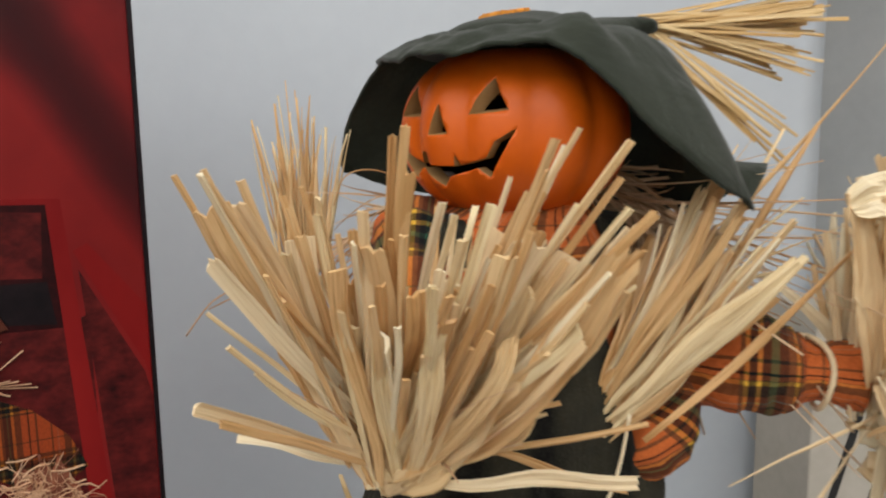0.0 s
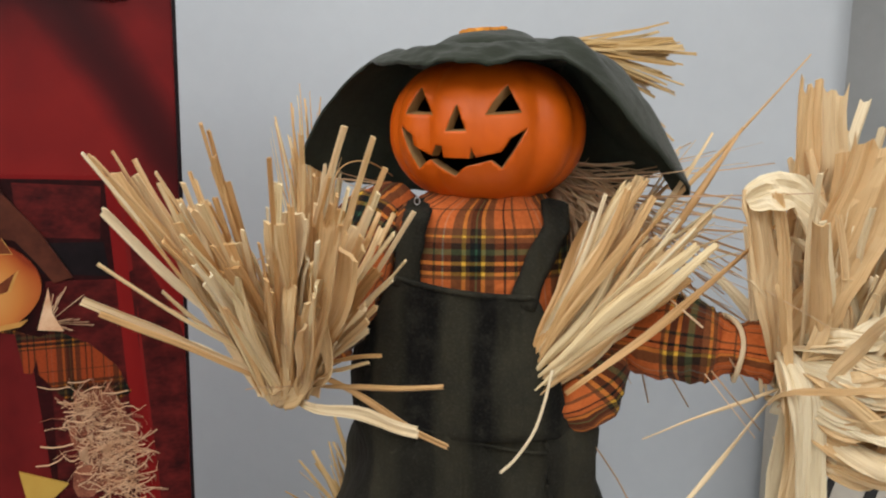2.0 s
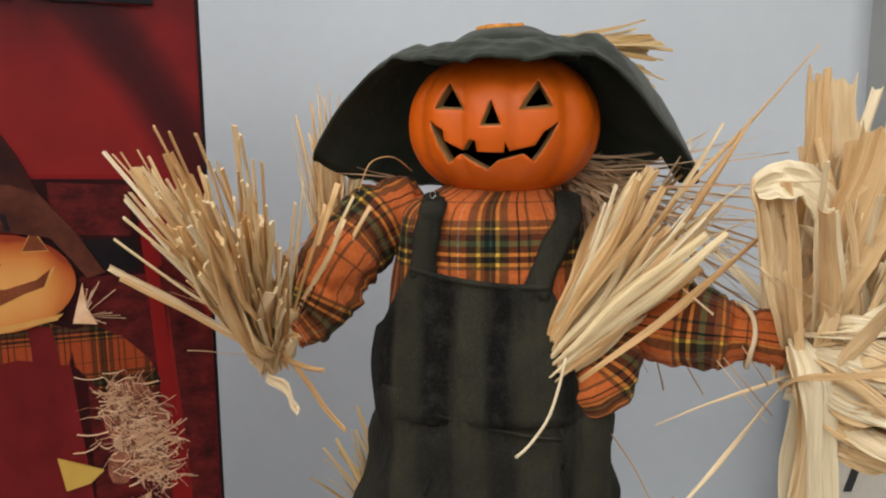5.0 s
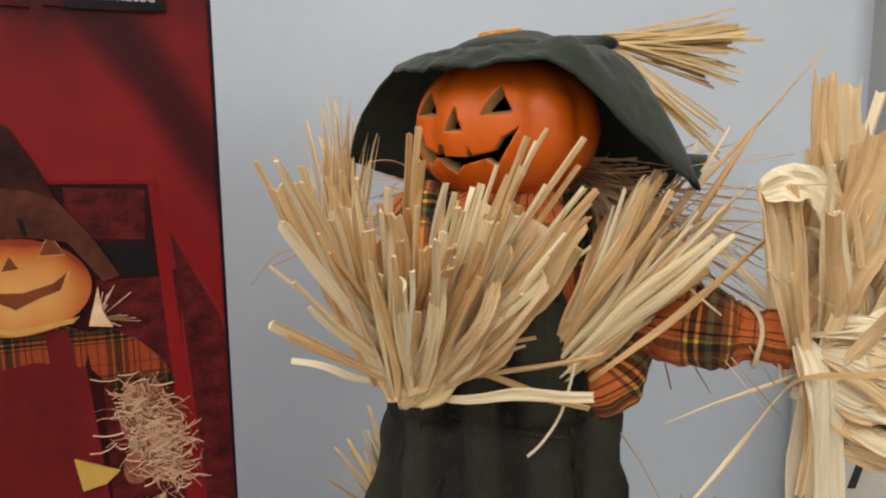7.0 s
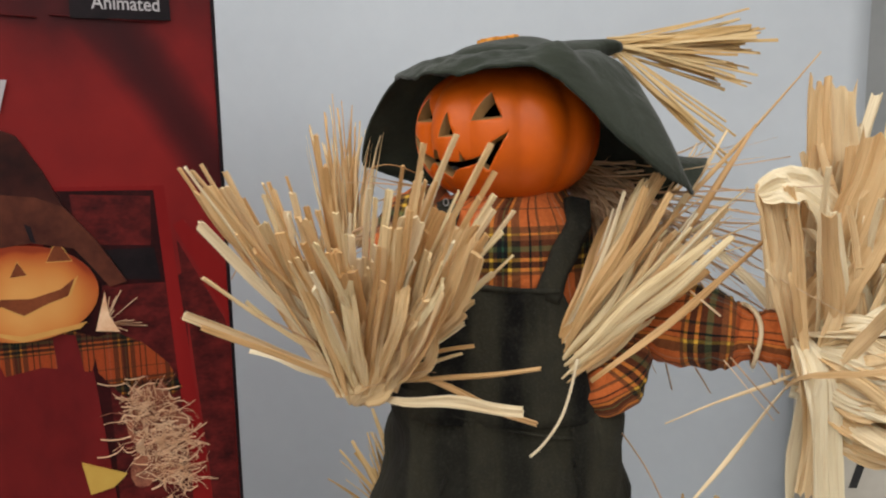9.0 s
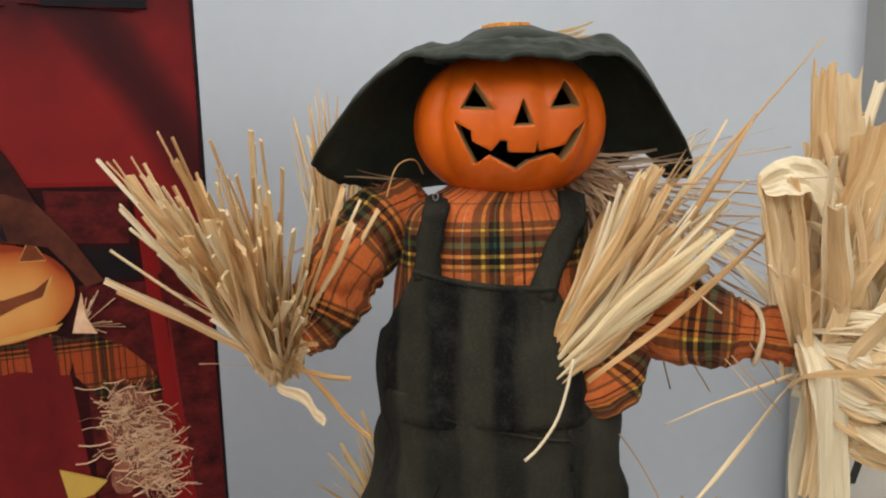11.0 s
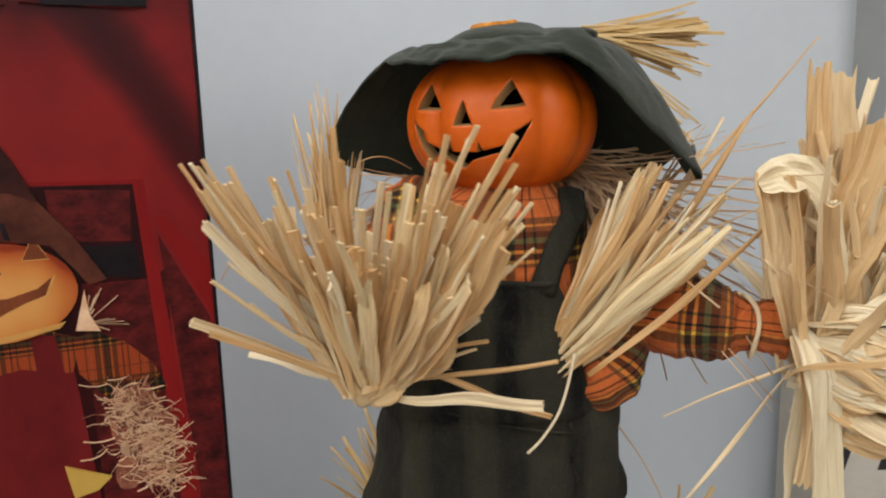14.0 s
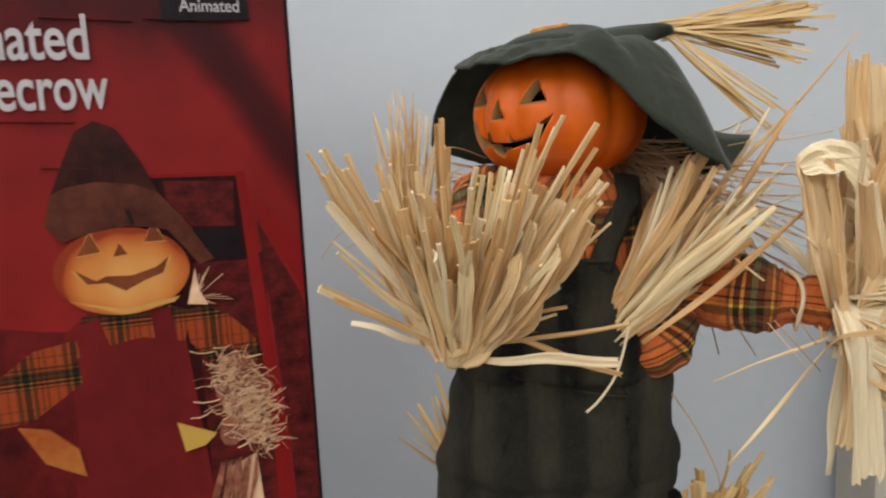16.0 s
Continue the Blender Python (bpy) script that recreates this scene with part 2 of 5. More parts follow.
M_PUMPKIN = speckled("orange_plastic", (0.62, 0.100, 0.0025), (0.72, 0.128, 0.0040), 22, 0.43, 0.06, 0.0006)
M_PUMPKIN.node_tree.nodes["Principled BSDF"].inputs["Specular IOR Level"].default_value = 0.38
M_CUT = speckled("cut_foam_edge", (0.34, 0.19, 0.075), (0.44, 0.26, 0.11), 120, 0.8)
# Near black inside the head: the hollow's shade is put into the colour.
M_INSIDE = speckled("hollow_shade", (0.012, 0.008, 0.006), (0.03, 0.015, 0.01), 60, 0.9)
M_HAT = speckled("dark_green_cotton", (0.0165, 0.0205, 0.0130), (0.0280, 0.0335, 0.0225), 30, 0.82, 0.35, 0.0008, 4.0, (1, 1, 1), 0.2, 900)
# Hat cloth under the brim, with the light on it put into the colour.
M_BRIM_LIT = speckled("lit_green_cotton", (0.032, 0.040, 0.0300), (0.050, 0.0600, 0.0460), 40, 0.9, 0.3, 0.0006)
M_PATCH = speckled("orange_felt_patch", (0.62, 0.22, 0.03), (0.75, 0.32, 0.06), 150, 0.9, 0.5)
M_OVERALL = overall_material("olive_velour", (0.0150, 0.0140, 0.0105))
M_BIB = overall_material("striped_velour", (0.0060, 0.0056, 0.0050))
for cloth_made, fold_scale, fold_stretch, fold_depth in ((M_OVERALL, 46, (1, 1, 0.22), 0.010), (M_BIB, 40, (1, 1, 0.35), 0.006), (M_HAT, 30, (1, 1, 1), 0.004), (M_BRIM_LIT, 30, (1, 1, 1), 0.004)):
    add_folds(cloth_made.node_tree, cloth_made.node_tree.nodes["Principled BSDF"], fold_scale, fold_stretch, fold_depth)
M_PLAID = plaid_material()
add_folds(M_PLAID.node_tree, M_PLAID.node_tree.nodes["Principled BSDF"], 55, (1, 1, 0.6), 0.008)
M_STRAW = straw_material("dry_straw", (0.72, 0.43, 0.18), (0.92, 0.635, 0.32), (0.99, 0.85, 0.55), 0.24)
M_HUSK = straw_material("pale_corn_husk", (0.82, 0.56, 0.28), (0.94, 0.72, 0.42), (0.99, 0.89, 0.66), 0.26, 0.6)
M_RAFFIA = straw_material("brown_raffia", (0.60, 0.36, 0.20), (0.80, 0.55, 0.34), (0.90, 0.71, 0.49), 0.3)
M_BROOM = straw_material("broom_straw", (0.58, 0.36, 0.13), (0.72, 0.49, 0.22), (0.8, 0.6, 0.32), 0.15)
M_BACKDROP = speckled("white_vinyl_sheet", (0.475, 0.505, 0.54), (0.515, 0.545, 0.575), 5, 0.42, 0.08, 0.002, 3.0, (1, 1, 1), 0.0, 60)
M_WALL = speckled("grey_wall_paint", (0.36, 0.37, 0.37), (0.41, 0.42, 0.42), 9, 0.8, 0.2)
M_CEILING = speckled("white_ceiling_paint", (0.74, 0.74, 0.72), (0.8, 0.8, 0.78), 9, 0.9, 0.2)
M_FLOOR = speckled("brown_floor_boards", (0.16, 0.10, 0.06), (0.26, 0.17, 0.1), 6, 0.5, 0.2, 0.002, 5.0, (1, 8, 1))
M_TABLE = speckled("white_table_top", (0.62, 0.63, 0.64), (0.72, 0.73, 0.73), 12, 0.5, 0.1)
# White for the mouth's highlight, painted as a solid piece.
M_GLINT = speckled("white_glint", (0.78, 0.77, 0.74), (0.86, 0.85, 0.82), 200, 0.25, 0.05)
M_STEEL = speckled("bare_steel_wire", (0.4, 0.4, 0.4), (0.55, 0.55, 0.55), 60, 0.35)
M_STEEL.node_tree.nodes["Principled BSDF"].inputs["Metallic"].default_value = 1.0

# ---- mesh helpers ----
rng = random.Random(7)


def part(name, bm, mat, parent=None, label="", smooth=True):
    """One mesh object from a bmesh, under its thing."""
    mesh = bpy.data.meshes.new(name)
    bm.normal_update()
    bm.to_mesh(mesh)
    bm.free()
    for m in (mat if isinstance(mat, (list, tuple)) else [mat]):
        mesh.materials.append(m)
    if smooth:
        for p in mesh.polygons:
            p.use_smooth = True
    ob = new(name, mesh)
    if parent:
        ob.parent = parent
    if label:
        tagged(ob, label)
    return ob


def empty(name, m=None):
    ob = new(name)
    ob.empty_display_size = 0.05
    if m:
        ob.matrix_world = m
    return ob


def box_bm(bm, lo, hi, bevel=0.0):
    r = bmesh.ops.create_cube(bm, size=1.0)
    for v in r["verts"]:
        v.co = Vector([lo[i] + (hi[i] - lo[i]) * (v.co[i] + 0.5) for i in range(3)])
    if bevel:
        es = list({e for v in r["verts"] for e in v.link_edges})
        bmesh.ops.bevel(bm, geom=es, offset=bevel, segments=2, affect="EDGES", profile=0.5)
    return bm


def spline(pts, n):
    """n points along a smooth curve through pts (tuples of any length)."""
    out, k = [], len(pts) - 1
    P = [pts[0]] + list(pts) + [pts[-1]]
    for i in range(n):
        s = i / (n - 1) * k
        j = min(int(s), k - 1)
        f = s - j
        a, b, c, d = P[j], P[j + 1], P[j + 2], P[j + 3]
        out.append(tuple(0.5 * (2 * b[q] + (c[q] - a[q]) * f + (2 * a[q] - 5 * b[q] + 4 * c[q] - d[q]) * f * f + (3 * b[q] - a[q] - 3 * c[q] + d[q]) * f ** 3) for q in range(len(b))))
    return out


def loft(bm, rings, uvs=True, close=True):
    """Skin rings of equal length; the texture runs in metres round and along."""
    uv = bm.loops.layers.uv.verify() if uvs else None
    vs = [[bm.verts.new(p) for p in r] for r in rings]
    n = len(rings[0])
    arc = []
    for r in rings:
        a = [0.0]
        for i in range(n):
            a.append(a[-1] + (Vector(r[(i + 1) % n]) - Vector(r[i])).length)
        arc.append(a)
    ref = arc[len(arc) // 2]
    run = [0.0]
    for k in range(len(rings) - 1):
        run.append(run[-1] + sum((Vector(rings[k + 1][i]) - Vector(rings[k][i])).length for i in range(n)) / n)
    for k in range(len(rings) - 1):
        for i in range(n):
            j = (i + 1) % n
            f = bm.faces.new((vs[k][i], vs[k][j], vs[k + 1][j], vs[k + 1][i]))
            if uv:
                for lp, (a, b) in zip(f.loops, ((k, i), (k, i + 1), (k + 1, i + 1), (k + 1, i))):
                    lp[uv].uv = (ref[b], run[a])
    if close:
        bm.faces.new(vs[0][::-1])
        bm.faces.new(vs[-1])
    return vs


def tube(bm, path, n=24, wobble=0.0, seed=0, power=2.0, flat=1.0, uvs=True):
    """A sleeve along path, rows of (x, y, z, radius)."""
    rings = []
    for k, (x, y, z, r) in enumerate(path):
        a = Vector(path[max(k - 1, 0)][:3])
        b = Vector(path[min(k + 1, len(path) - 1)][:3])
        d = (b - a).normalized()
        s = d.cross(Vector((0, 0, 1)))
        s = s.normalized() if s.length > 0.05 else Vector((1, 0, 0))
        u = s.cross(d).normalized()
        ring = []
        for i in range(n):
            t = 2 * math.pi * i / n
            q = r * (1 + wobble * noise.noise(Vector((math.cos(t) * 1.6, math.sin(t) * 1.6, k * 0.55 + seed * 7.3))))
            ring.append(Vector((x, y, z)) + s * math.cos(t) * q * flat + u * math.sin(t) * q)
        rings.append(ring)
    loft(bm, rings, uvs)


def strand(bm, base, way, length, width, bend=Vector((0, 0, 0)), facing=None, n=9, end=None):
    """One dry blade: a flattened hollow stalk, crumpled, that widens, bends and narrows again to a blunt end."""
    uv = bm.loops.layers.uv.verify()
    base, way = Vector(base), Vector(way).normalized()
    side = way.cross(facing if facing else Vector((rng.uniform(-1, 1), rng.uniform(-1, 1), rng.uniform(-1, 1))))
    side = side.normalized() if side.length > 0.01 else Vector((1, 0, 0))
    up = way.cross(side).normalized()
    turn, seed = rng.uniform(-0.9, 0.9), rng.uniform(0, 90)
    end = rng.choice((0.35, 0.55, 0.7, 0.9)) if end is None else end
    wide_at = rng.uniform(0.25, 0.65)
    kink, kink_at = rng.gauss(0, 0.05) * length, rng.uniform(0.35, 0.8)
    rows, m = [], 10
    for k in range(n):
        s = k / (n - 1)
        c = base + way * (length * s) + bend * (s * s) + up * (kink * max(0, s - kink_at))
        c += side * (width * 0.5 * noise.noise(Vector((seed, s * 2.2, 1)))) + up * (width * 0.35 * noise.noise(Vector((seed, s * 3.1, 5))))
        hump = math.exp(-((s - wide_at) / 0.30) ** 2)
        w = width * max(0.30, (0.55 + 0.45 * hump) * (1 + 0.25 * noise.noise(Vector((seed, s * 5, 9))))) * (1 if s < wide_at else 1 - (1 - end) * (s - wide_at) / (1 - wide_at))
        thick = min(w * 0.40, 0.0006 + 0.11 * w * (1 - hump))
        a = turn * (s - 0.5) * 1.6
        e1, e2 = side * math.cos(a) + up * math.sin(a), up * math.cos(a) - side * math.sin(a)
        cup = 0.30 * w * noise.noise(Vector((seed, s * 2.5, 13)))
        ring = []
        for i in range(m):
            q = 2 * math.pi * i / m
            lie = math.cos(q)
            crease = 0.13 * w * noise.noise(Vector((seed + lie * 2.1, s * 1.8, 21))) + 0.05 * w * noise.noise(Vector((seed + lie * 5.0, s * 3.0, 33)))
            ring.append(bm.verts.new(c + e1 * (w * 0.5 * lie) + e2 * (thick * 0.5 * math.sin(q) + cup * lie * lie + crease)))
        rows.append(ring)
    off = rng.random()
    for k in range(n - 1):
        for i in range(m):
            j = (i + 1) % m
            f = bm.faces.new((rows[k][i], rows[k][j], rows[k + 1][j], rows[k + 1][i]))
            for lp, (g, h) in zip(f.loops, ((k, i), (k, i + 1), (k + 1, i + 1), (k + 1, i))):
                lp[uv].uv = (off + h * width * 0.2, off * 3 + g * length / (n - 1))
    bm.faces.new(rows[0][::-1])
    bm.faces.new(rows[-1])


def sheath(bm, base, way, length, width, bend, facing, r, narrow=0.42, end=0.95):
    """A flat dry sheath: narrow at its foot, soon broad, creased along its length, cut off square and ragged."""
    uv = bm.loops.layers.uv.verify()
    base, way = Vector(base), Vector(way).normalized()
    side = way.cross(facing).normalized()
    up = side.cross(way).normalized()
    if up.dot(facing) < 0:
        side, up = -side, -up
    seed, turn, n, m = r.uniform(0, 90), r.gauss(0, 0.5), 11, 7
    cup = r.uniform(-0.35, 0.30)
    rows = []
    for layer in (1, -1):
        grid = []
        for k in range(n):
            f = k / (n - 1)
            c = base + way * (length * f) + bend * (f * f) + side * (width * 0.6 * noise.noise(Vector((seed, f * 2.0, 1)))) + up * (width * 0.6 * noise.noise(Vector((seed, f * 2.4, 5))))
            w = width * (narrow + (1 - narrow) * min(1.0, f / 0.45) ** 0.8) * (1 - (1 - end) * max(0.0, f - 0.6) / 0.4) * (1 + 0.16 * noise.noise(Vector((seed, f * 4, 9))))
            a = turn * (f - 0.4)
            e1, e2 = side * math.cos(a) + up * math.sin(a), up * math.cos(a) - side * math.sin(a)
            row = []
            for i in range(m):
                q = 2 * i / (m - 1) - 1
                crease = 0.16 * w * noise.noise(Vector((seed + q * 1.7, f * 1.3, 21))) + 0.10 * w * noise.noise(Vector((seed + q * 4.5, f * 1.6, 33)))
                rag = way * (0.35 * min(width, 0.008) * noise.noise(Vector((seed + q * 3.0, 7, 2)))) * (k == n - 1)
                body = (0.00025 + 0.05 * w) * (1 - q * q) ** 0.5
                row.append(bm.verts.new(c + e1 * (0.5 * w * q) + e2 * (crease + cup * w * q * q + layer * (body + 0.0001)) + rag))
            grid.append(row)
        rows.append(grid)
    off = r.random()
    for grid, flip in zip(rows, (False, True)):
        for k in range(n - 1):
            for i in range(m - 1):
                ids = ((k, i), (k, i + 1), (k + 1, i + 1), (k + 1, i))
                ids = ids[::-1] if flip else ids
                fc = bm.faces.new([grid[g][h] for g, h in ids])
                for lp, (g, h) in zip(fc.loops, ids):
                    lp[uv].uv = (off + h * width / m, off * 3 + g * length / (n - 1))
    A, B = rows
    for k in range(n - 1):
        bm.faces.new((A[k][0], A[k + 1][0], B[k + 1][0], B[k][0]))
        bm.faces.new((B[k][m - 1], B[k + 1][m - 1], A[k + 1][m - 1], A[k][m - 1]))
    for i in range(m - 1):
        bm.faces.new((B[0][i], B[0][i + 1], A[0][i + 1], A[0][i]))
        bm.faces.new((A[n - 1][i], A[n - 1][i + 1], B[n - 1][i + 1], B[n - 1][i]))


def husk_sheet(bm, pts, width, seed, facing, curl=0.35, n=26, m=22, ragged=0.16):
    """A broad, crinkled dry leaf along pts: thin, curled across, torn at its end."""
    uv = bm.loops.layers.uv.verify()
    line = [Vector(p) for p in spline(pts, n)]
    length = sum((b - a).length for a, b in zip(line, line[1:]))
    sheets = []
    for lift in (0.0004, -0.0004):
        rows = []
        for k in range(n):
            s = k / (n - 1)
            d = (line[min(k + 1, n - 1)] - line[max(k - 1, 0)]).normalized()
            side = d.cross(Vector(facing)).normalized()
            up = side.cross(d).normalized()
            w = width * (0.45 + 0.55 * min(1.0, s / 0.3)) * (1 + 0.22 * noise.noise(Vector((seed, s * 4, 3))))
            row = []
            for i in range(m + 1):
                f = i / m * 2 - 1
                tear = d * (length * ragged * noise.noise(Vector((seed * 3, f * 3.5, 1))) * max(0.0, s - 0.75) * 4)
                h = curl * w * (f * f - 0.4) * (0.6 + 0.8 * noise.noise(Vector((seed, s * 2.0, 7))))
                h += 0.16 * w * noise.noise(Vector((seed + f * 2.6, s * 2.8, 11))) + 0.12 * w * noise.noise(Vector((seed + f * 6.0, s * 2.6, 17))) + 0.05 * w * noise.noise(Vector((seed + f * 15.0, s * 3.0, 19))) + 0.03 * w * noise.noise(Vector((seed + f * 9.0, s * 16.0, 29)))
                wav = 0.10 * w * noise.noise(Vector((seed + (5 if f > 0 else 9), s * 6, 23))) * abs(f)
                row.append(bm.verts.new(line[k] + side * (0.5 * w * f + wav) + up * (h + lift) + tear))
            rows.append(row)
        sheets.append(rows)
    for rows, flip in zip(sheets, (False, True)):
        for k in range(n - 1):
            for i in range(m):
                ids = ((k, i), (k, i + 1), (k + 1, i + 1), (k + 1, i))
                ids = ids[::-1] if flip else ids
                q = bm.faces.new([rows[g][h] for g, h in ids])
                for lp, (g, h) in zip(q.loops, ids):
                    lp[uv].uv = (seed + h * width / m, seed * 3 + g * length / (n - 1))
    bmesh.ops.bridge_loops(bm, edges=[e for e in bm.edges if e.is_boundary])


def fan(parent, mat, base, axis, side, n, spread, depth, lengths, widths, base_r=0.008, sag=0.02, single=0, name="straw", facing=Vector((0, -1, 0.2)), jitter=0.35):
    """A sheaf: n blades from base round axis, wide along side. The first `single` blades are pieces of their own."""
    axis, side = Vector(axis).normalized(), Vector(side).normalized()
    deep = axis.cross(side).normalized()
    rest = bmesh.new()
    for k in range(n):
        a = (rng.random() * 2 - 1) * spread if k % 3 else rng.gauss(0, spread * 0.45)
        d = rng.gauss(0, depth)
        way = axis + side * math.tan(max(-1.2, min(1.2, a))) + deep * math.tan(max(-1.1, min(1.1, d)))
        way.normalize()
        length, width = rng.uniform(*lengths) * (1 - 0.22 * abs(a) / max(spread, 0.01)), widths[0] + (widths[1] - widths[0]) * rng.random() ** 1.15
        p = Vector(base) + side * (a / max(spread, 0.01) * base_r + rng.uniform(-0.3, 0.3) * base_r) + deep * rng.uniform(-1, 1) * base_r
        bend = Vector((rng.gauss(0, 0.7), rng.gauss(0, 0.7), rng.uniform(-1.2, 0.4))) * sag
        f = (facing + Vector((rng.uniform(-1, 1), rng.uniform(-1, 1), rng.uniform(-1, 1))) * jitter * 2)
        if k < single:
            b = bmesh.new()
            if widths[1] > 0.006:
                sheath(b, p, way, length, width, bend, f, rng, 0.4, 0.8)
            else:
                strand(b, p, way, length, width, bend, f)
            part(name, b, mat, parent, smooth=widths[1] <= 0.006)
        else:
            strand(rest, p, way, length, width, bend, f)
    if n > single:
        tagged(part("loose_straw", rest, mat, parent), kind="stuff")
    else:
        rest.free()


# ---- setting: room, table, backdrop ----
def slab(name, lo, hi, mat, bevel=0.0):
    return tagged(part(name, box_bm(bmesh.new(), lo, hi, bevel), mat, smooth=False), kind="structure")


tagged(slab("floor", (-2.2, -2.5, -0.80), (2.2, 0.75, -0.75), M_FLOOR), "brown wooden floor of the room", "floor")
tagged(slab("wall_north", (-2.2, 0.62, -0.75), (2.2, 0.74, 1.70), M_WALL), "plain grey painted wall behind the backdrop", "wall")
tagged(slab("wall_south", (-2.2, -2.52, -0.75), (2.2, -2.4, 1.70), M_CEILING), "plain pale painted wall", "wall")
tagged(slab("wall_west", (-2.32, -2.52, -0.75), (-2.2, 0.74, 1.70), M_CEILING), "plain pale painted wall", "wall")
tagged(slab("wall_east", (2.2, -2.52, -0.75), (2.32, 0.74, 1.70), M_CEILING), "plain pale painted wall", "wall")
tagged(slab("ceiling", (-2.32, -2.52, 1.70), (2.32, 0.74, 1.78), M_CEILING), "plain white ceiling", "ceiling")


def make_table():
    t = tagged(empty("table", pose(0, 0.1, -0.75)), "plain white table that carries the display", "table")
    part("tabletop", box_bm(bmesh.new(), (-0.9, -0.34, 0.72), (0.9, 0.42, 0.75), 0.004), M_TABLE, t, smooth=False)
    for x in (-0.82, 0.82):
        for y in (-0.28, 0.36):
            part("leg", box_bm(bmesh.new(), (x - 0.025, y - 0.025, 0), (x + 0.025, y + 0.025, 0.72), 0.003), M_TABLE, t, smooth=False)
    return t


def make_backdrop():
    """A pale sheet hung upright behind the figure, gently rippled."""
    bm = bmesh.new()
    nx, nz = 60, 40
    x0, x1, z0, z1 = -1.0, 0.408, 0.0, 1.15
    for y_off in (0.0, 0.004):
        grid = []
        for k in range(nz + 1):
            row = []
            for i in range(nx + 1):
                x, z = x0 + (x1 - x0) * i / nx, z0 + (z1 - z0) * k / nz
                y = 0.374 + 0.019 * noise.noise(Vector((x * 2.6 + z * 1.5, z * 1.6 - x, 1))) + 0.002 * noise.noise(Vector((x * 9, z * 7, 4)))
                row.append(bm.verts.new((x, y + y_off, z)))
            grid.append(row)
        for k in range(nz):
            for i in range(nx):
                q = (grid[k][i], grid[k][i + 1], grid[k + 1][i + 1], grid[k + 1][i])
                bm.faces.new(q if y_off == 0 else q[::-1])
    bmesh.ops.bridge_loops(bm, edges=[e for e in bm.edges if e.is_boundary])
    return tagged(part("backdrop", bm, M_BACKDROP), "pale blue-white smooth sheet hung behind the scarecrow", "backdrop", kind="structure")


make_table()
make_backdrop()


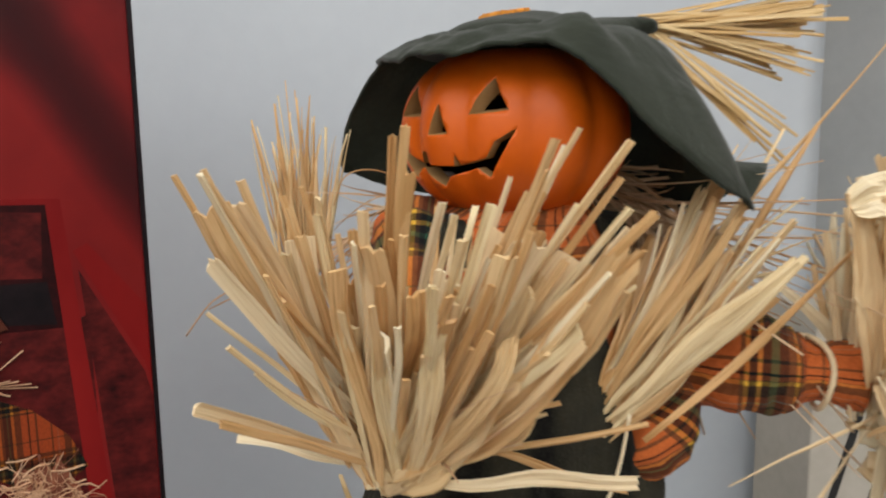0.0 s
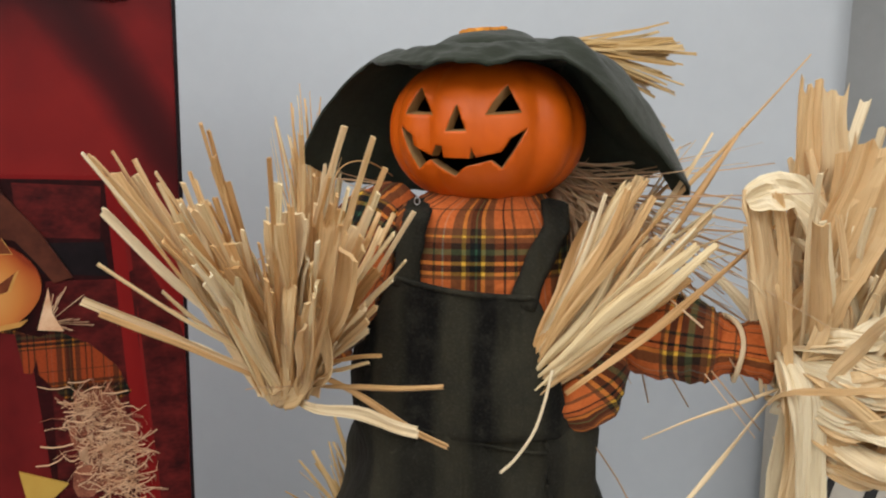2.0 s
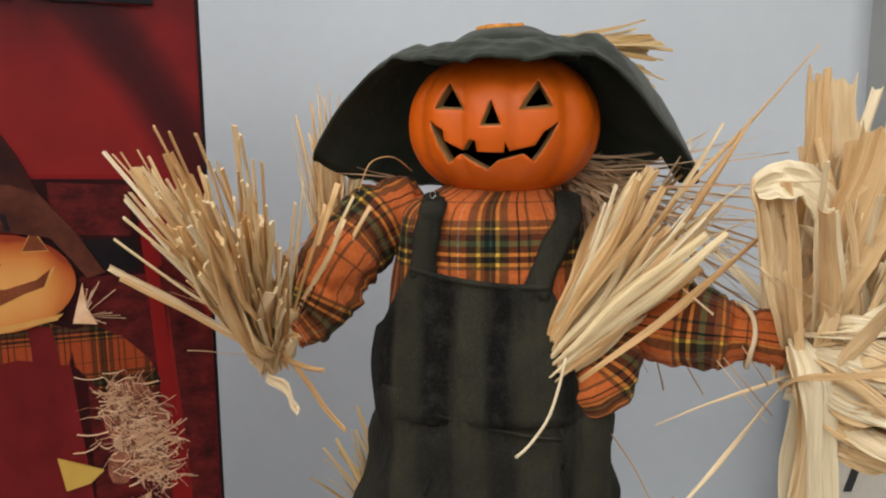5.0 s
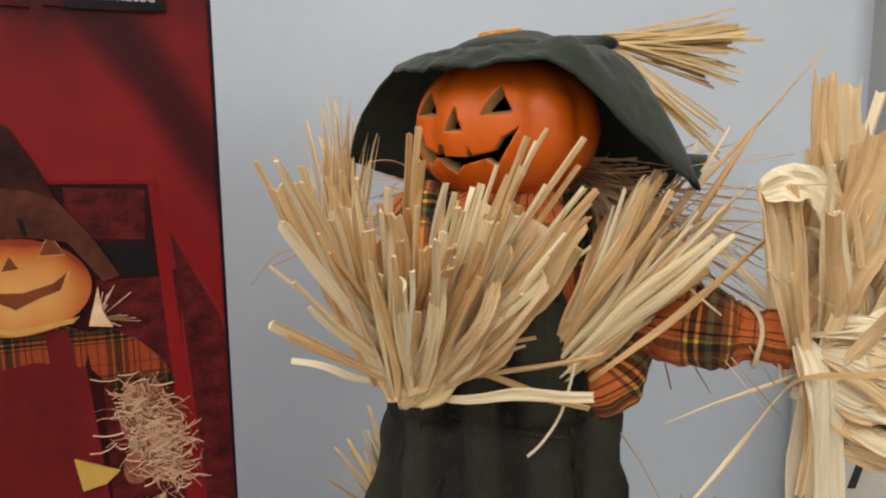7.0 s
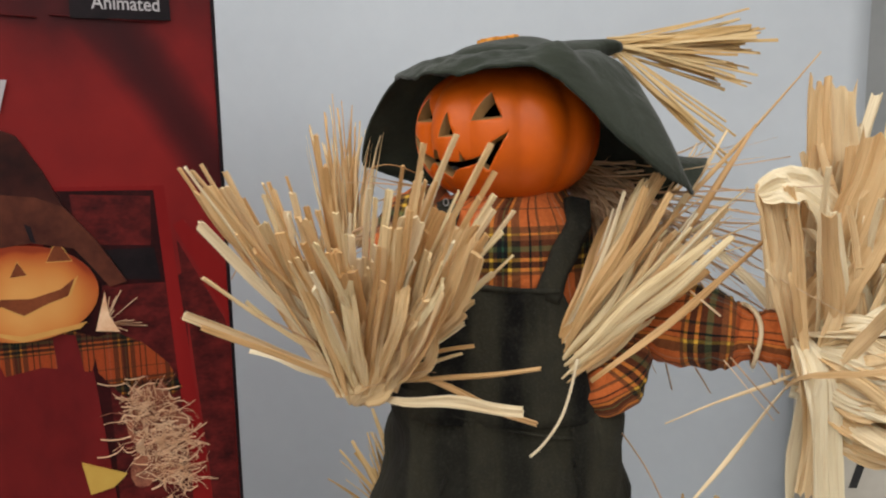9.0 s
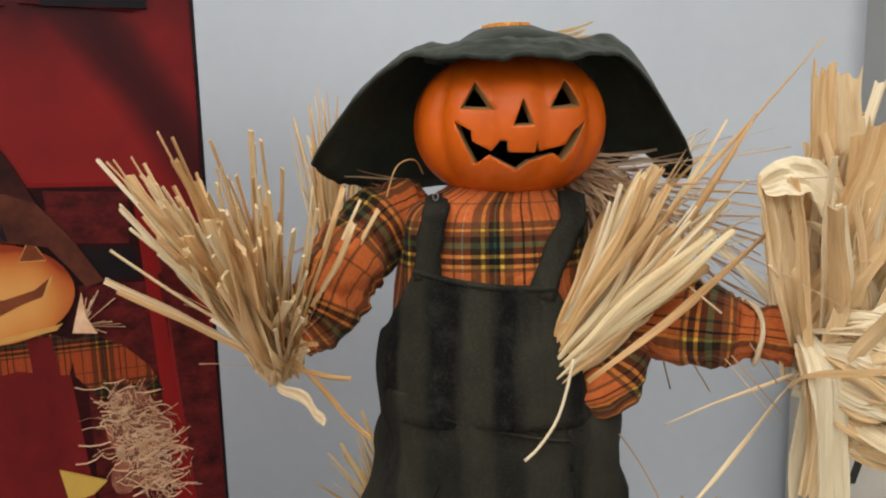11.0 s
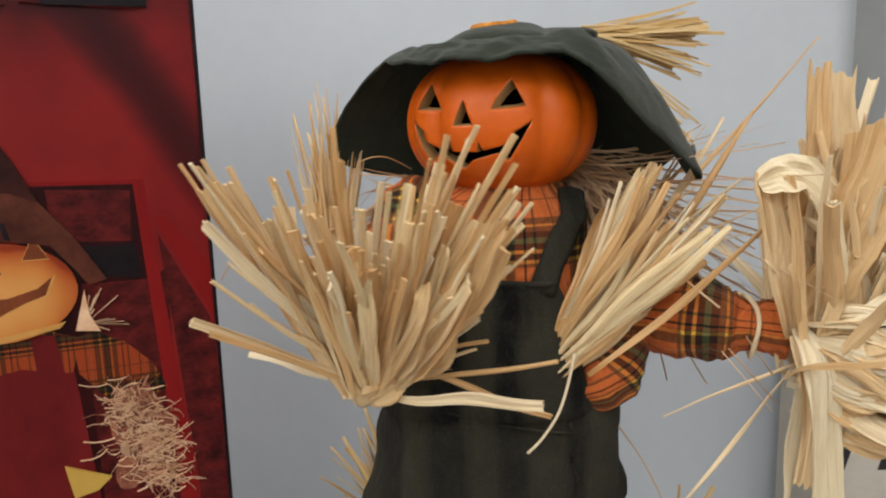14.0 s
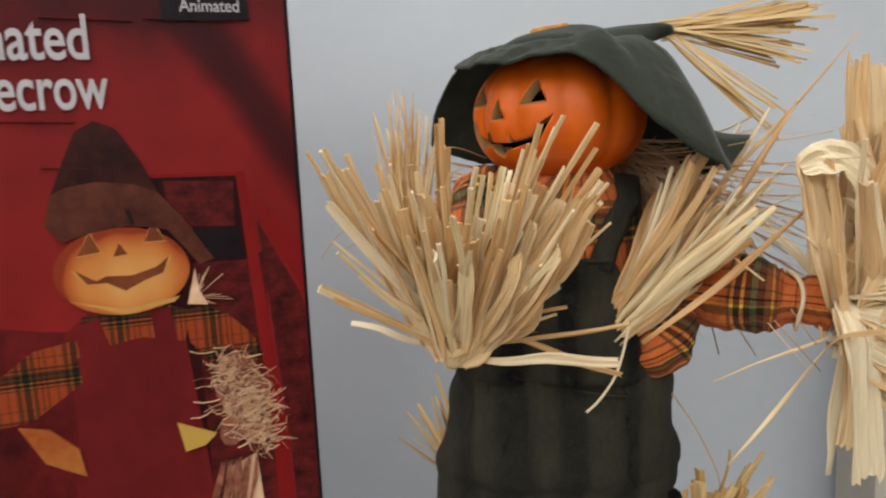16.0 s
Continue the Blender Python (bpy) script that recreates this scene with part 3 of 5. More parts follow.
# ---- the scarecrow ----
def make_scarecrow():
    s = tagged(empty("scarecrow_decoration", pose(0, 0, 0)), "animated scarecrow decoration with orange pumpkin head, plaid shirt and dark overalls", "halloween decoration")
    n = 56

    def section(cx, cy, hw, hd, z, power=2.4, grow=0.0, wob=0.0):
        ring = []
        for i in range(n):
            t = 2 * math.pi * i / n + math.pi / 2
            c, q = math.cos(t), math.sin(t)
            w = wob * noise.noise(Vector((c * 2.2, q * 2.2, z * 28)))
            ring.append(Vector((cx + (hw + grow + w) * math.copysign(abs(c) ** (2 / power), c), cy + (hd + grow + w) * math.copysign(abs(q) ** (2 / power), q), z)))
        return ring

    # rows: z, centre x, half width, half depth
    torso = [(0.36, 0.0, 0.074, 0.052), (0.40, -0.002, 0.070, 0.050), (0.43, -0.003, 0.064, 0.046), (0.46, -0.003, 0.060, 0.043), (0.482, -0.003, 0.059, 0.040),
             (0.494, -0.002, 0.052, 0.036), (0.503, 0.003, 0.038, 0.030), (0.512, 0.008, 0.028, 0.026)]
    bm = bmesh.new()
    loft(bm, [section(c[1], 0.0, c[2], c[3], c[0], 2.4, 0, 0.003) for c in spline(torso, 30)])
    part("shirt", bm, M_PLAID, s, "orange, black and yellow plaid cotton shirt")

    hips = [(0.258, -0.008, 0.079, 0.042), (0.284, -0.008, 0.084, 0.046), (0.297, -0.006, 0.0865, 0.054), (0.33, -0.002, 0.080, 0.056), (0.355, 0.0, 0.078, 0.056), (0.372, 0.001, 0.0765, 0.0555), (0.385, 0.001, 0.074, 0.053)]
    bm = bmesh.new()
    loft(bm, [section(c[1], 0.0, c[2], c[3], c[0], 2.5, 0.0015, 0.010) for c in spline(hips, 26)])
    part("trousers", bm, M_OVERALL, s, "dark olive velour overall trousers with darker stripes")
    for sx in (-1, 1):
        bm = bmesh.new()
        leg = spline([(sx * 0.046 - 0.006, 0, 0.298, 0.037), (sx * 0.047 - 0.005, 0, 0.280, 0.0415), (sx * 0.05 - 0.004, -0.002, 0.2, 0.042), (sx * 0.056, -0.004, 0.10, 0.04), (sx * 0.058, -0.006, 0.035, 0.043)], 16)
        tube(bm, leg, 28, 0.14, 3 + sx)
        part("trouser_leg", bm, M_OVERALL, s)
        fan(s, M_STRAW, (sx * 0.058, -0.006, 0.04), (0, 0, -1), (1, 0, 0), 40, 0.5, 0.35, (0.034, 0.04), (0.004, 0.008), 0.02, 0.004, 0, "straw")

    def front(x, z, lift):
        """The place on the belly's front at x, z, lifted off it."""
        c = spline(torso[:5], 60)
        k = min(c, key=lambda q: abs(q[0] - z))
        f = max(0.0, 1 - (abs(x - k[1]) / (k[2] + 0.004)) ** 2.4) ** (1 / 2.4)
        d = Vector(((x - k[1]) / k[2] ** 2 * 0.6, -f / k[3], 0)).normalized()
        return Vector((x, -k[3] * f, z)) + d * lift

    # bib: a thick sewn panel, wider at the waist
    bm = bmesh.new()
    rows = 18
    edge = spline([(0.366, -0.070, 0.052), (0.39, -0.073, 0.047), (0.415, -0.071, 0.042), (0.425, -0.064, 0.040), (0.445, -0.054, 0.036), (0.4585, -0.0485, 0.031)], rows)
    for lift in (0.0065, 0.002):
        grid = []
        for z, xa, xb in edge:
            row = []
            for i in range(25):
                f = i / 24
                x = xa + (xb - xa) * f
                dz = -0.010 * f * max(0, (z - 0.40) / 0.06) - 0.0025 * math.sin(math.pi * f) * max(0, (z - 0.43) / 0.03)
                puff = 0.0022 * noise.noise(Vector((x * 55, z * 40, 2)))
                row.append(bm.verts.new(front(x, z + dz, lift + (puff if lift > 0.003 else 0))))
            grid.append(row)
        for k in range(rows - 1):
            for i in range(24):
                q = (grid[k][i], grid[k][i + 1], grid[k + 1][i + 1], grid[k + 1][i])
                bm.faces.new(q if lift > 0.003 else q[::-1])
    bmesh.ops.bridge_loops(bm, edges=[e for e in bm.edges if e.is_boundary])
    bib = part("bib", bm, M_BIB, s, "dark striped velour bib")
    # seam rolls along the waist and the bib's top
    def roll(name, pts, r, mat=M_OVERALL, parent=bib):
        b = bmesh.new()
        tube(b, [(*p, r) for p in pts], 8, 0.2, 2)
        return part(name, b, mat, parent)
    roll("waist_seam", [front(-0.072 + 0.128 * i / 24, 0.371 - 0.016 * (i / 24) + 0.012 * (1 - i / 24) ** 2, 0.0055) for i in range(25)], 0.0009)
    roll("top_hem", [front(-0.048 + 0.078 * i / 20, 0.4575 - 0.010 * i / 20 - 0.0025 * math.sin(math.pi * i / 20), 0.006) for i in range(21)], 0.0018)

    for x0, x1, r in ((-0.024, -0.028, 0.0011), (-0.050, -0.058, 0.0016), (-0.036, -0.044, 0.0014), (0.040, 0.046, 0.0013)):
        pts = [(x0 + (x1 - x0) * i / 14 + 0.0015 * math.sin(i * 1.1 + x0 * 300), 0, 0.364 - 0.074 * i / 14) for i in range(15)]
        line = []
        for x, _, z in pts:
            h = min(spline(hips, 40), key=lambda q: abs(q[0] - z))
            f = max(0.0, 1 - (abs(x - h[1]) / h[2]) ** 2.5) ** (1 / 2.5)
            line.append((x, -(h[3] + 0.0012) * f, z))
        roll("fold_seam", line, r, M_OVERALL, s)
    for cx, cz in ((-0.037, 0.5035),):
        bm = bmesh.new()
        tube(bm, [(cx + 0.0016 * math.cos(2 * math.pi * i / 12), -0.031, cz - 0.0025 + 0.0022 * math.sin(2 * math.pi * i / 12), 0.0004) for i in range(13)], 6)
        part("strap_clip", bm, M_STEEL, s, "small bare metal strap clip")

    # straps
    for pts in (((-0.041, 0.452), (-0.040, 0.470), (-0.037, 0.487), (-0.034, 0.498)), ((0.023, 0.442), (0.030, 0.462), (0.040, 0.482), (0.047, 0.496))):
        bm = bmesh.new()
        line = spline(pts, 14)
        top = []
        for k, (x, z) in enumerate(line):
            if k < 11:
                c = front(x, z, 0.0045)
            else:
                c = Vector((x, -0.030 + (k - 10) * 0.012, 0.496 + 0.005 * math.sin((k - 10) * 1.1)))
            top.append(c)
        rings = []
        for k, c in enumerate(top):
            d = (top[min(k + 1, 13)] - top[max(k - 1, 0)]).normalized()
            nrm = Vector((c.x * 4, -1, 0.25 + (k > 10) * 1.5)).normalized()
            w = d.cross(nrm).normalized() * (0.0080 + 0.0005 * math.sin(k * 1.3))
            rings.append([c - w, c - w * 0.6 + nrm * 0.0016, c + w * 0.6 + nrm * 0.0016, c + w, c + w * 0.6 - nrm * 0.0012, c - w * 0.6 - nrm * 0.0012])
        loft(bm, rings)
        part("strap", bm, M_OVERALL, s, "dark green cloth strap")

    # shirt bulging out at the side of the overalls
    bm = bmesh.new()
    tube(bm, spline([(0.050, -0.034, 0.374, 0.010), (0.058, -0.038, 0.380, 0.015), (0.068, -0.037, 0.390, 0.0175), (0.075, -0.030, 0.400, 0.015), (0.075, -0.016, 0.412, 0.010)], 14), 24, 0.25, 9)
    part("shirt_bulge", bm, M_PLAID, s, "plaid shirt cloth bulging from the overalls")

    # the still sleeve, gathered at the wrist
    bm = bmesh.new()
    path = spline([(0.040, 0.006, 0.462, 0.020), (0.062, 0.000, 0.440, 0.023), (0.085, -0.008, 0.4235, 0.0225), (0.100, -0.016, 0.4200, 0.0245), (0.116, -0.024, 0.4195, 0.0262), (0.131, -0.031, 0.4190, 0.0245), (0.1405, -0.034, 0.4185, 0.0195),
                   (0.1475, -0.037, 0.4184, 0.0150), (0.156, -0.040, 0.418, 0.0165), (0.168, -0.043, 0.417, 0.0185)], 40)
    tube(bm, path, 32, 0.16, 4)
    sleeve = part("still_sleeve", bm, M_PLAID, s, "plaid sleeve tied at the wrist with straw")
    bm = bmesh.new()
    ring = []
    for i in range(25):
        t = 2 * math.pi * i / 24
        ring.append((0.1470 + 0.003 * math.sin(2 * t) - 0.003 * math.cos(t), -0.037 - 0.0185 * math.sin(t), 0.4180 + 0.0190 * math.cos(t), 0.0015))
    tube(bm, ring, 8, 0.2, 1)
    part("wrist_tie", bm, M_HUSK, sleeve)
    # husk blades of the still side
    fan(sleeve, M_HUSK, (0.190, -0.052, 0.395), (0.06, -0.03, 1), (1, 0.1, 0), 56, 0.15, 0.22, (0.09, 0.190), (0.003, 0.010), 0.026, 0.022, 56)
    fan(sleeve, M_HUSK, (0.212, -0.050, 0.395), (0.22, -0.08, 1), (1, 0.1, -0.3), 44, 0.24, 0.28, (0.09, 0.18), (0.003, 0.011), 0.022, 0.024, 40)
    for k in range(30):
        f = k / 29
        bm = bmesh.new()
        strand(bm, (0.170 + 0.020 * rng.random(), -0.054 + rng.gauss(0, 0.010), 0.415 - 0.045 * f + rng.gauss(0, 0.006)), (0.9, -0.22 + rng.gauss(0, 0.16), 0.35 - 1.0 * f + rng.gauss(0, 0.12)), rng.uniform(0.075, 0.115), rng.uniform(0.007, 0.016),
               Vector((0.0, rng.gauss(0, 0.008), 0.022 + 0.035 * f)), Vector((0.1, -1, 0.3)))
        part("husk", bm, M_HUSK, sleeve)
    for k in range(1):
        bm = bmesh.new()
        strand(bm, (0.170 + 0.0025 * k, -0.063 - 0.002 * (k % 3), 0.428 - 0.008 * (k % 2)), (0.02 + 0.06 * k, -0.06, -1), (0.115, 0.080, 0.130, 0.095, 0.070, 0.105)[k], (0.011, 0.014, 0.009, 0.012, 0.008, 0.013)[k],
               Vector((0.004 * (k - 3), 0, 0)), Vector((0.2, -1, 0)))
        part("husk", bm, M_HUSK, sleeve)
    for way, l, w in (((-0.62, -0.1, -0.78), 0.100, 0.0032), ((-0.95, -0.05, -0.36), 0.075, 0.0022), ((0.40, -0.1, -0.9), 0.085, 0.003)):
        bm = bmesh.new()
        strand(bm, (0.168, -0.060, 0.402), way, l, w, Vector((-0.006, 0, -0.004)), Vector((0, -1, 0)))
        part("straw", bm, M_HUSK, sleeve)
    fan(sleeve, M_HUSK, (0.194, -0.040, 0.400), (0.22, 0.0, 1), (1, 0, 0), 80, 0.36, 0.40, (0.08, 0.14), (0.004, 0.010), 0.02, 0.015, 0)
    # broad leaves: one bent over above the wrist, others standing and hanging
    leaves = (([(0.164, -0.060, 0.418), (0.154, -0.070, 0.450), (0.146, -0.074, 0.482), (0.1390, -0.076, 0.511)], 0.0150, (0.2, -1, 0.1)),
              ([(0.1350, -0.078, 0.5060), (0.146, -0.080, 0.5110), (0.160, -0.079, 0.5090), (0.176, -0.073, 0.4940)], 0.0190, (-0.1, -1, 0.6)),
              ([(0.166, -0.058, 0.415), (0.176, -0.070, 0.445), (0.186, -0.076, 0.475), (0.194, -0.080, 0.505), (0.200, -0.084, 0.536)], 0.027, (-0.3, -1, 0.2)),
              ([(0.168, -0.050, 0.430), (0.169, -0.058, 0.480), (0.170, -0.062, 0.520), (0.169, -0.064, 0.566)], 0.015, (0.3, -1, 0.1)),
              ([(0.178, -0.048, 0.430), (0.182, -0.052, 0.480), (0.185, -0.054, 0.520), (0.182, -0.056, 0.560)], 0.017, (-0.2, -1, 0)),
              ([(0.180, -0.055, 0.415), (0.194, -0.064, 0.445), (0.201, -0.068, 0.480), (0.206, -0.068, 0.530)], 0.032, (0.35, -1, 0)),
              ([(0.186, -0.052, 0.415), (0.208, -0.062, 0.440), (0.222, -0.064, 0.480), (0.232, -0.062, 0.535)], 0.030, (0.2, -1, 0.2)),
              ([(0.165, -0.066, 0.424), (0.170, -0.084, 0.405), (0.173, -0.086, 0.365), (0.178, -0.082, 0.315)], 0.0165, (0.25, -1, 0)),
              ([(0.163, -0.066, 0.420), (0.167, -0.080, 0.400), (0.170, -0.080, 0.370), (0.168, -0.078, 0.335)], 0.011, (-0.3, -1, 0)))
    # the rounded lower mass: narrow leaves that curve out, down and up again
    r4 = random.Random(21)
    swags = []
    for k in range(28):
        f = k / 27
        z, y = 0.424 - 0.036 * f + r4.gauss(0, 0.003), -0.056 - 0.012 * math.sin(math.pi * f)
        dip, rise = -0.030 * f + 0.010, 0.045 - 0.035 * f + r4.gauss(0, 0.008)
        swags.append(([(0.166 + 0.008 * r4.random(), y, z), (0.184, y - 0.022 + r4.gauss(0, 0.005), z + dip), (0.206, y - 0.032 + r4.gauss(0, 0.006), z + dip * 1.15 + r4.gauss(0, 0.007)), (0.236 + r4.gauss(0, 0.008), y - 0.024, z + dip + rise)],
                      r4.uniform(0.006, 0.014), (r4.gauss(0, 0.5), -1, r4.gauss(0.1, 0.7))))
    leaves = leaves + tuple(swags)
    for k, (pts, width, face) in enumerate(leaves):
        bm = bmesh.new()
        if k < 9:
            husk_sheet(bm, pts, width * 1.15, 3.7 + 5.3 * k, face, 0.22, 18, 10, 0.10)
        else:
            husk_sheet(bm, pts, width, 3.7 + 5.3 * k, face, r4.uniform(-0.4, 0.4), 20, 9)
        part("husk_leaf", bm, M_HUSK, sleeve, smooth=False)

    # sheaf tucked in at the bib's side
    rs = random.Random(43)
    for k in range(70):
        f = rs.random()
        a = radians(50 - 27 * f + rs.gauss(0, 3.0))
        bm = bmesh.new()
        p = (0.034 - 0.004 * f + rs.gauss(0, 0.001), -0.051 + 0.005 * f + rs.gauss(0, 0.002), 0.390 + 0.026 * f)
        d = (math.sin(a), -0.08 + rs.gauss(0, 0.10), math.cos(a))
        broad = rs.uniform(0.005, 0.0105) if k % 2 else rs.uniform(0.0018, 0.004)
        sheath(bm, p, d, (0.126 - 0.018 * f) * rs.uniform(0.62, 1.08), broad, Vector((rs.gauss(0, 0.005), 0.014, rs.gauss(0, 0.006))), Vector((0.2 + rs.gauss(0, 0.3), -1, 0.1)), rs, 0.16, 0.6 if broad > 0.005 else 0.9)
        part("straw", bm, M_HUSK if k % 4 == 0 else M_STRAW, s, smooth=False)
    # long loose straws past the shoulder
    for p, q, w in (((0.085, -0.030, 0.440), (0.148, -0.032, 0.539), 0.0045), ((0.085, -0.022, 0.460), (0.134, -0.024, 0.536), 0.0036), ((0.090, -0.020, 0.475), (0.182, -0.034, 0.580), 0.0030), ((0.080, -0.010, 0.450), (0.150, -0.015, 0.500), 0.0030)):
        bm = bmesh.new()
        way = Vector(q) - Vector(p)
        strand(bm, p, way, way.length, w, Vector((0, 0, 0.006)), Vector((0, -1, 0.2)))
        part("straw", bm, M_STRAW, s)
    for a, l in ((55, 0.140),):
        bm = bmesh.new()
        strand(bm, (0.048, -0.066, 0.398), (math.sin(radians(a)), 0.05, math.cos(radians(a))), l, 0.0048, Vector((0, 0, 0.018)), Vector((0, -1, 0.2)))
        part("straw", bm, M_STRAW, s)
    bm = bmesh.new()
    tube(bm, [(*p, 0.0009) for p in spline([(0.040, -0.068, 0.412), (0.036, -0.071, 0.395), (0.030, -0.074, 0.378), (0.020, -0.077, 0.364), (0.012, -0.079, 0.357)], 14)], 6)
    part("straw", bm, M_HUSK, s)
    bm = bmesh.new()
    tube(bm, [(*p, 0.0005) for p in spline([(0.074, -0.021, 0.349), (0.082, -0.022, 0.338), (0.092, -0.024, 0.322), (0.104, -0.026, 0.296), (0.108, -0.026, 0.28)], 12)], 5)
    part("thread", bm, M_RAFFIA, s)
    # raffia from the collar and behind the shoulders
    fan(s, M_RAFFIA, (0.045, 0.018, 0.508), (1, 0.1, -0.50), (0, 0.2, 1), 170, 0.42, 0.30, (0.05, 0.14), (0.0010, 0.0030), 0.014, 0.075, 90, "raffia")
    fan(s, M_RAFFIA, (0.062, 0.012, 0.500), (0.5, 0.0, -0.9), (1, 0.2, 0.4), 60, 0.5, 0.30, (0.03, 0.07), (0.0012, 0.003), 0.012, 0.02, 0)
    fan(s, M_STRAW, (0.082, 0.0, 0.452), (0.75, 0.05, 0.62), (0.6, 0.1, -0.75), 9, 0.30, 0.15, (0.08, 0.125), (0.002, 0.0035), 0.010, 0.012, 9)
    fan(s, M_STRAW, (-0.118, 0.055, 0.462), (-0.04, 0.05, 1), (1, 0.1, 0), 60, 0.17, 0.14, (0.07, 0.118), (0.0010, 0.0038), 0.012, 0.008, 60, "raffia")
    fan(s, M_RAFFIA, (-0.060, 0.030, 0.495), (-1, 0.3, -0.35), (0, 0.2, 1), 40, 0.5, 0.3, (0.03, 0.07), (0.0012, 0.003), 0.012, 0.03, 0)
    # straw poking out by the hips
    fan(s, M_BROOM, (-0.080, 0.030, 0.262), (-0.40, 0.0, 1), (1, 0.1, 0.5), 36, 0.42, 0.2, (0.035, 0.088), (0.002, 0.006), 0.008, 0.006, 36)
    fan(s, M_BROOM, (0.096, -0.034, 0.224), (0.34, -0.05, 1), (1, 0.1, 0), 34, 0.5, 0.2, (0.055, 0.092), (0.004, 0.010), 0.012, 0.005, 34)
    return s


SHOULDER = Vector((-0.048, 0.021, 0.484))


def make_waving_arm(s):
    """The sleeve that swings about the shoulder; it points straight ahead in its own space."""
    bm = bmesh.new()
    path = spline([(0.0, -0.006, 0.004, 0.020), (0.0, -0.021, 0.001, 0.0245), (0.0, -0.036, -0.006, 0.0255), (0.0, -0.053, -0.018, 0.0250), (0.0, -0.066, -0.033, 0.0245), (0.0, -0.073, -0.047, 0.0235),
                   (0.0, -0.080, -0.058, 0.0205), (0.0, -0.089, -0.065, 0.0160), (0.0, -0.095, -0.069, 0.0125)], 40)
    tube(bm, path, 40, 0.24, 6)
    arm = part("waving_sleeve", bm, M_PLAID, s, "plaid sleeve ending in a spread sheaf of straw")
    arm.matrix_basis = Matrix.Translation(SHOULDER)
    rs = random.Random(31)
    # bunches: where the tip of the longest stalk lies, breadth of the sheath, stalks that stand out of it
    bunches = [((-0.057, -0.172, 0.046), 0.013, 2), ((-0.050, -0.150, 0.026), 0.012, 1), ((-0.038, -0.180, 0.040), 0.010, 2), ((-0.030, -0.135, 0.030), 0.013, 2), ((-0.020, -0.165, 0.036), 0.008, 2),
               ((-0.012, -0.140, 0.022), 0.012, 1), ((0.000, -0.170, 0.026), 0.011, 2), ((0.006, -0.165, 0.054), 0.006, 1), ((0.012, -0.160, 0.014), 0.012, 2), ((0.022, -0.135, 0.026), 0.010, 2),
               ((0.026, -0.180, 0.018), 0.010, 1), ((0.034, -0.150, 0.030), 0.012, 2), ((0.048, -0.130, 0.034), 0.012, 2), ((0.056, -0.165, 0.036), 0.011, 2), ((0.066, -0.140, 0.046), 0.012, 3),
               ((0.080, -0.134, 0.046), 0.011, 3), ((0.083, -0.162, 0.022), 0.014, 1), ((0.090, -0.145, 0.018), 0.012, 2), ((0.092, -0.125, 0.002), 0.006, 1), ((0.078, -0.170, 0.006), 0.010, 1)]
    foot = Vector((-0.004, -0.106, -0.086))
    for k, (tip, broad, stalks) in enumerate(bunches):
        tip = Vector(tip)
        for again in range(4):
            t2 = tip + Vector((rs.gauss(0, 0.006), rs.gauss(0, 0.014), rs.gauss(0, 0.006))) * (again > 0)
            p = foot + Vector((0.17 * (t2.x - 0.015) + rs.gauss(0, 0.003), rs.uniform(-0.010, 0.008), rs.uniform(-0.004, 0.010)))
            d = t2 - p
            full = d.length * (1.0, rs.uniform(0.85, 1.0), rs.uniform(0.7, 1.0), rs.uniform(0.55, 0.8))[again]
            d.normalize()
            face = Vector((rs.gauss(0, 0.35), -1, rs.gauss(0.35, 0.3)))
            bend = Vector((rs.gauss(0, 0.004), rs.gauss(0, 0.004), rs.gauss(0, 0.003)))
            bm = bmesh.new()
            sheath(bm, p, d, full * rs.uniform(0.60, 0.92), broad * (rs.uniform(0.75, 1.1) if again < 2 else rs.uniform(0.25, 0.8)), bend, face, rs)
            part("husk_leaf", bm, M_HUSK if (k + again) % 3 == 0 else M_STRAW, arm, smooth=False)
            for q in range(stalks if again == 0 else rs.choice((0, 1, 1, 2))):
                side = d.cross(face).normalized()
                w = rs.uniform(0.0024, 0.0046)
                d2 = (d + (side * rs.gauss(0, 0.05) + face.normalized() * rs.gauss(0, 0.03)) * (q > 0)).normalized()
                bm = bmesh.new()
                sheath(bm, p + side * (q - 0.5 * stalks) * 0.003, d2, full * (rs.uniform(0.80, 1.0) if q else 1.02), w, bend, face, rs, 0.5, 0.9)
                part("straw", bm, M_STRAW if rs.random() < 0.7 else M_HUSK, arm, smooth=False)
    # short pale leaves folded over in the middle
    for base, mid, end, w in (((0.004, -0.112, -0.084), (0.034, -0.142, -0.040), (0.041, -0.148, -0.018), 0.008), ((-0.004, -0.114, -0.084), (-0.006, -0.140, -0.036), (-0.004, -0.152, 0.004), 0.007),
                              ((0.002, -0.114, -0.086), (0.012, -0.146, -0.042), (0.016, -0.160, -0.004), 0.008), ((0.012, -0.110, -0.082), (0.046, -0.138, -0.044), (0.078, -0.160, 0.014), 0.014),
                              ((0.014, -0.108, -0.078), (0.046, -0.128, -0.060), (0.052, -0.142, -0.020), 0.007)):
        bm = bmesh.new()
        husk_sheet(bm, [base, mid, end], w, 11.0 + w * 900 + mid[0] * 77, (0.1, -1, 0.4), 0.25, 18, 10, 0.10)
        part("husk_leaf", bm, M_HUSK if w > 0.010 else M_STRAW, arm, smooth=False)
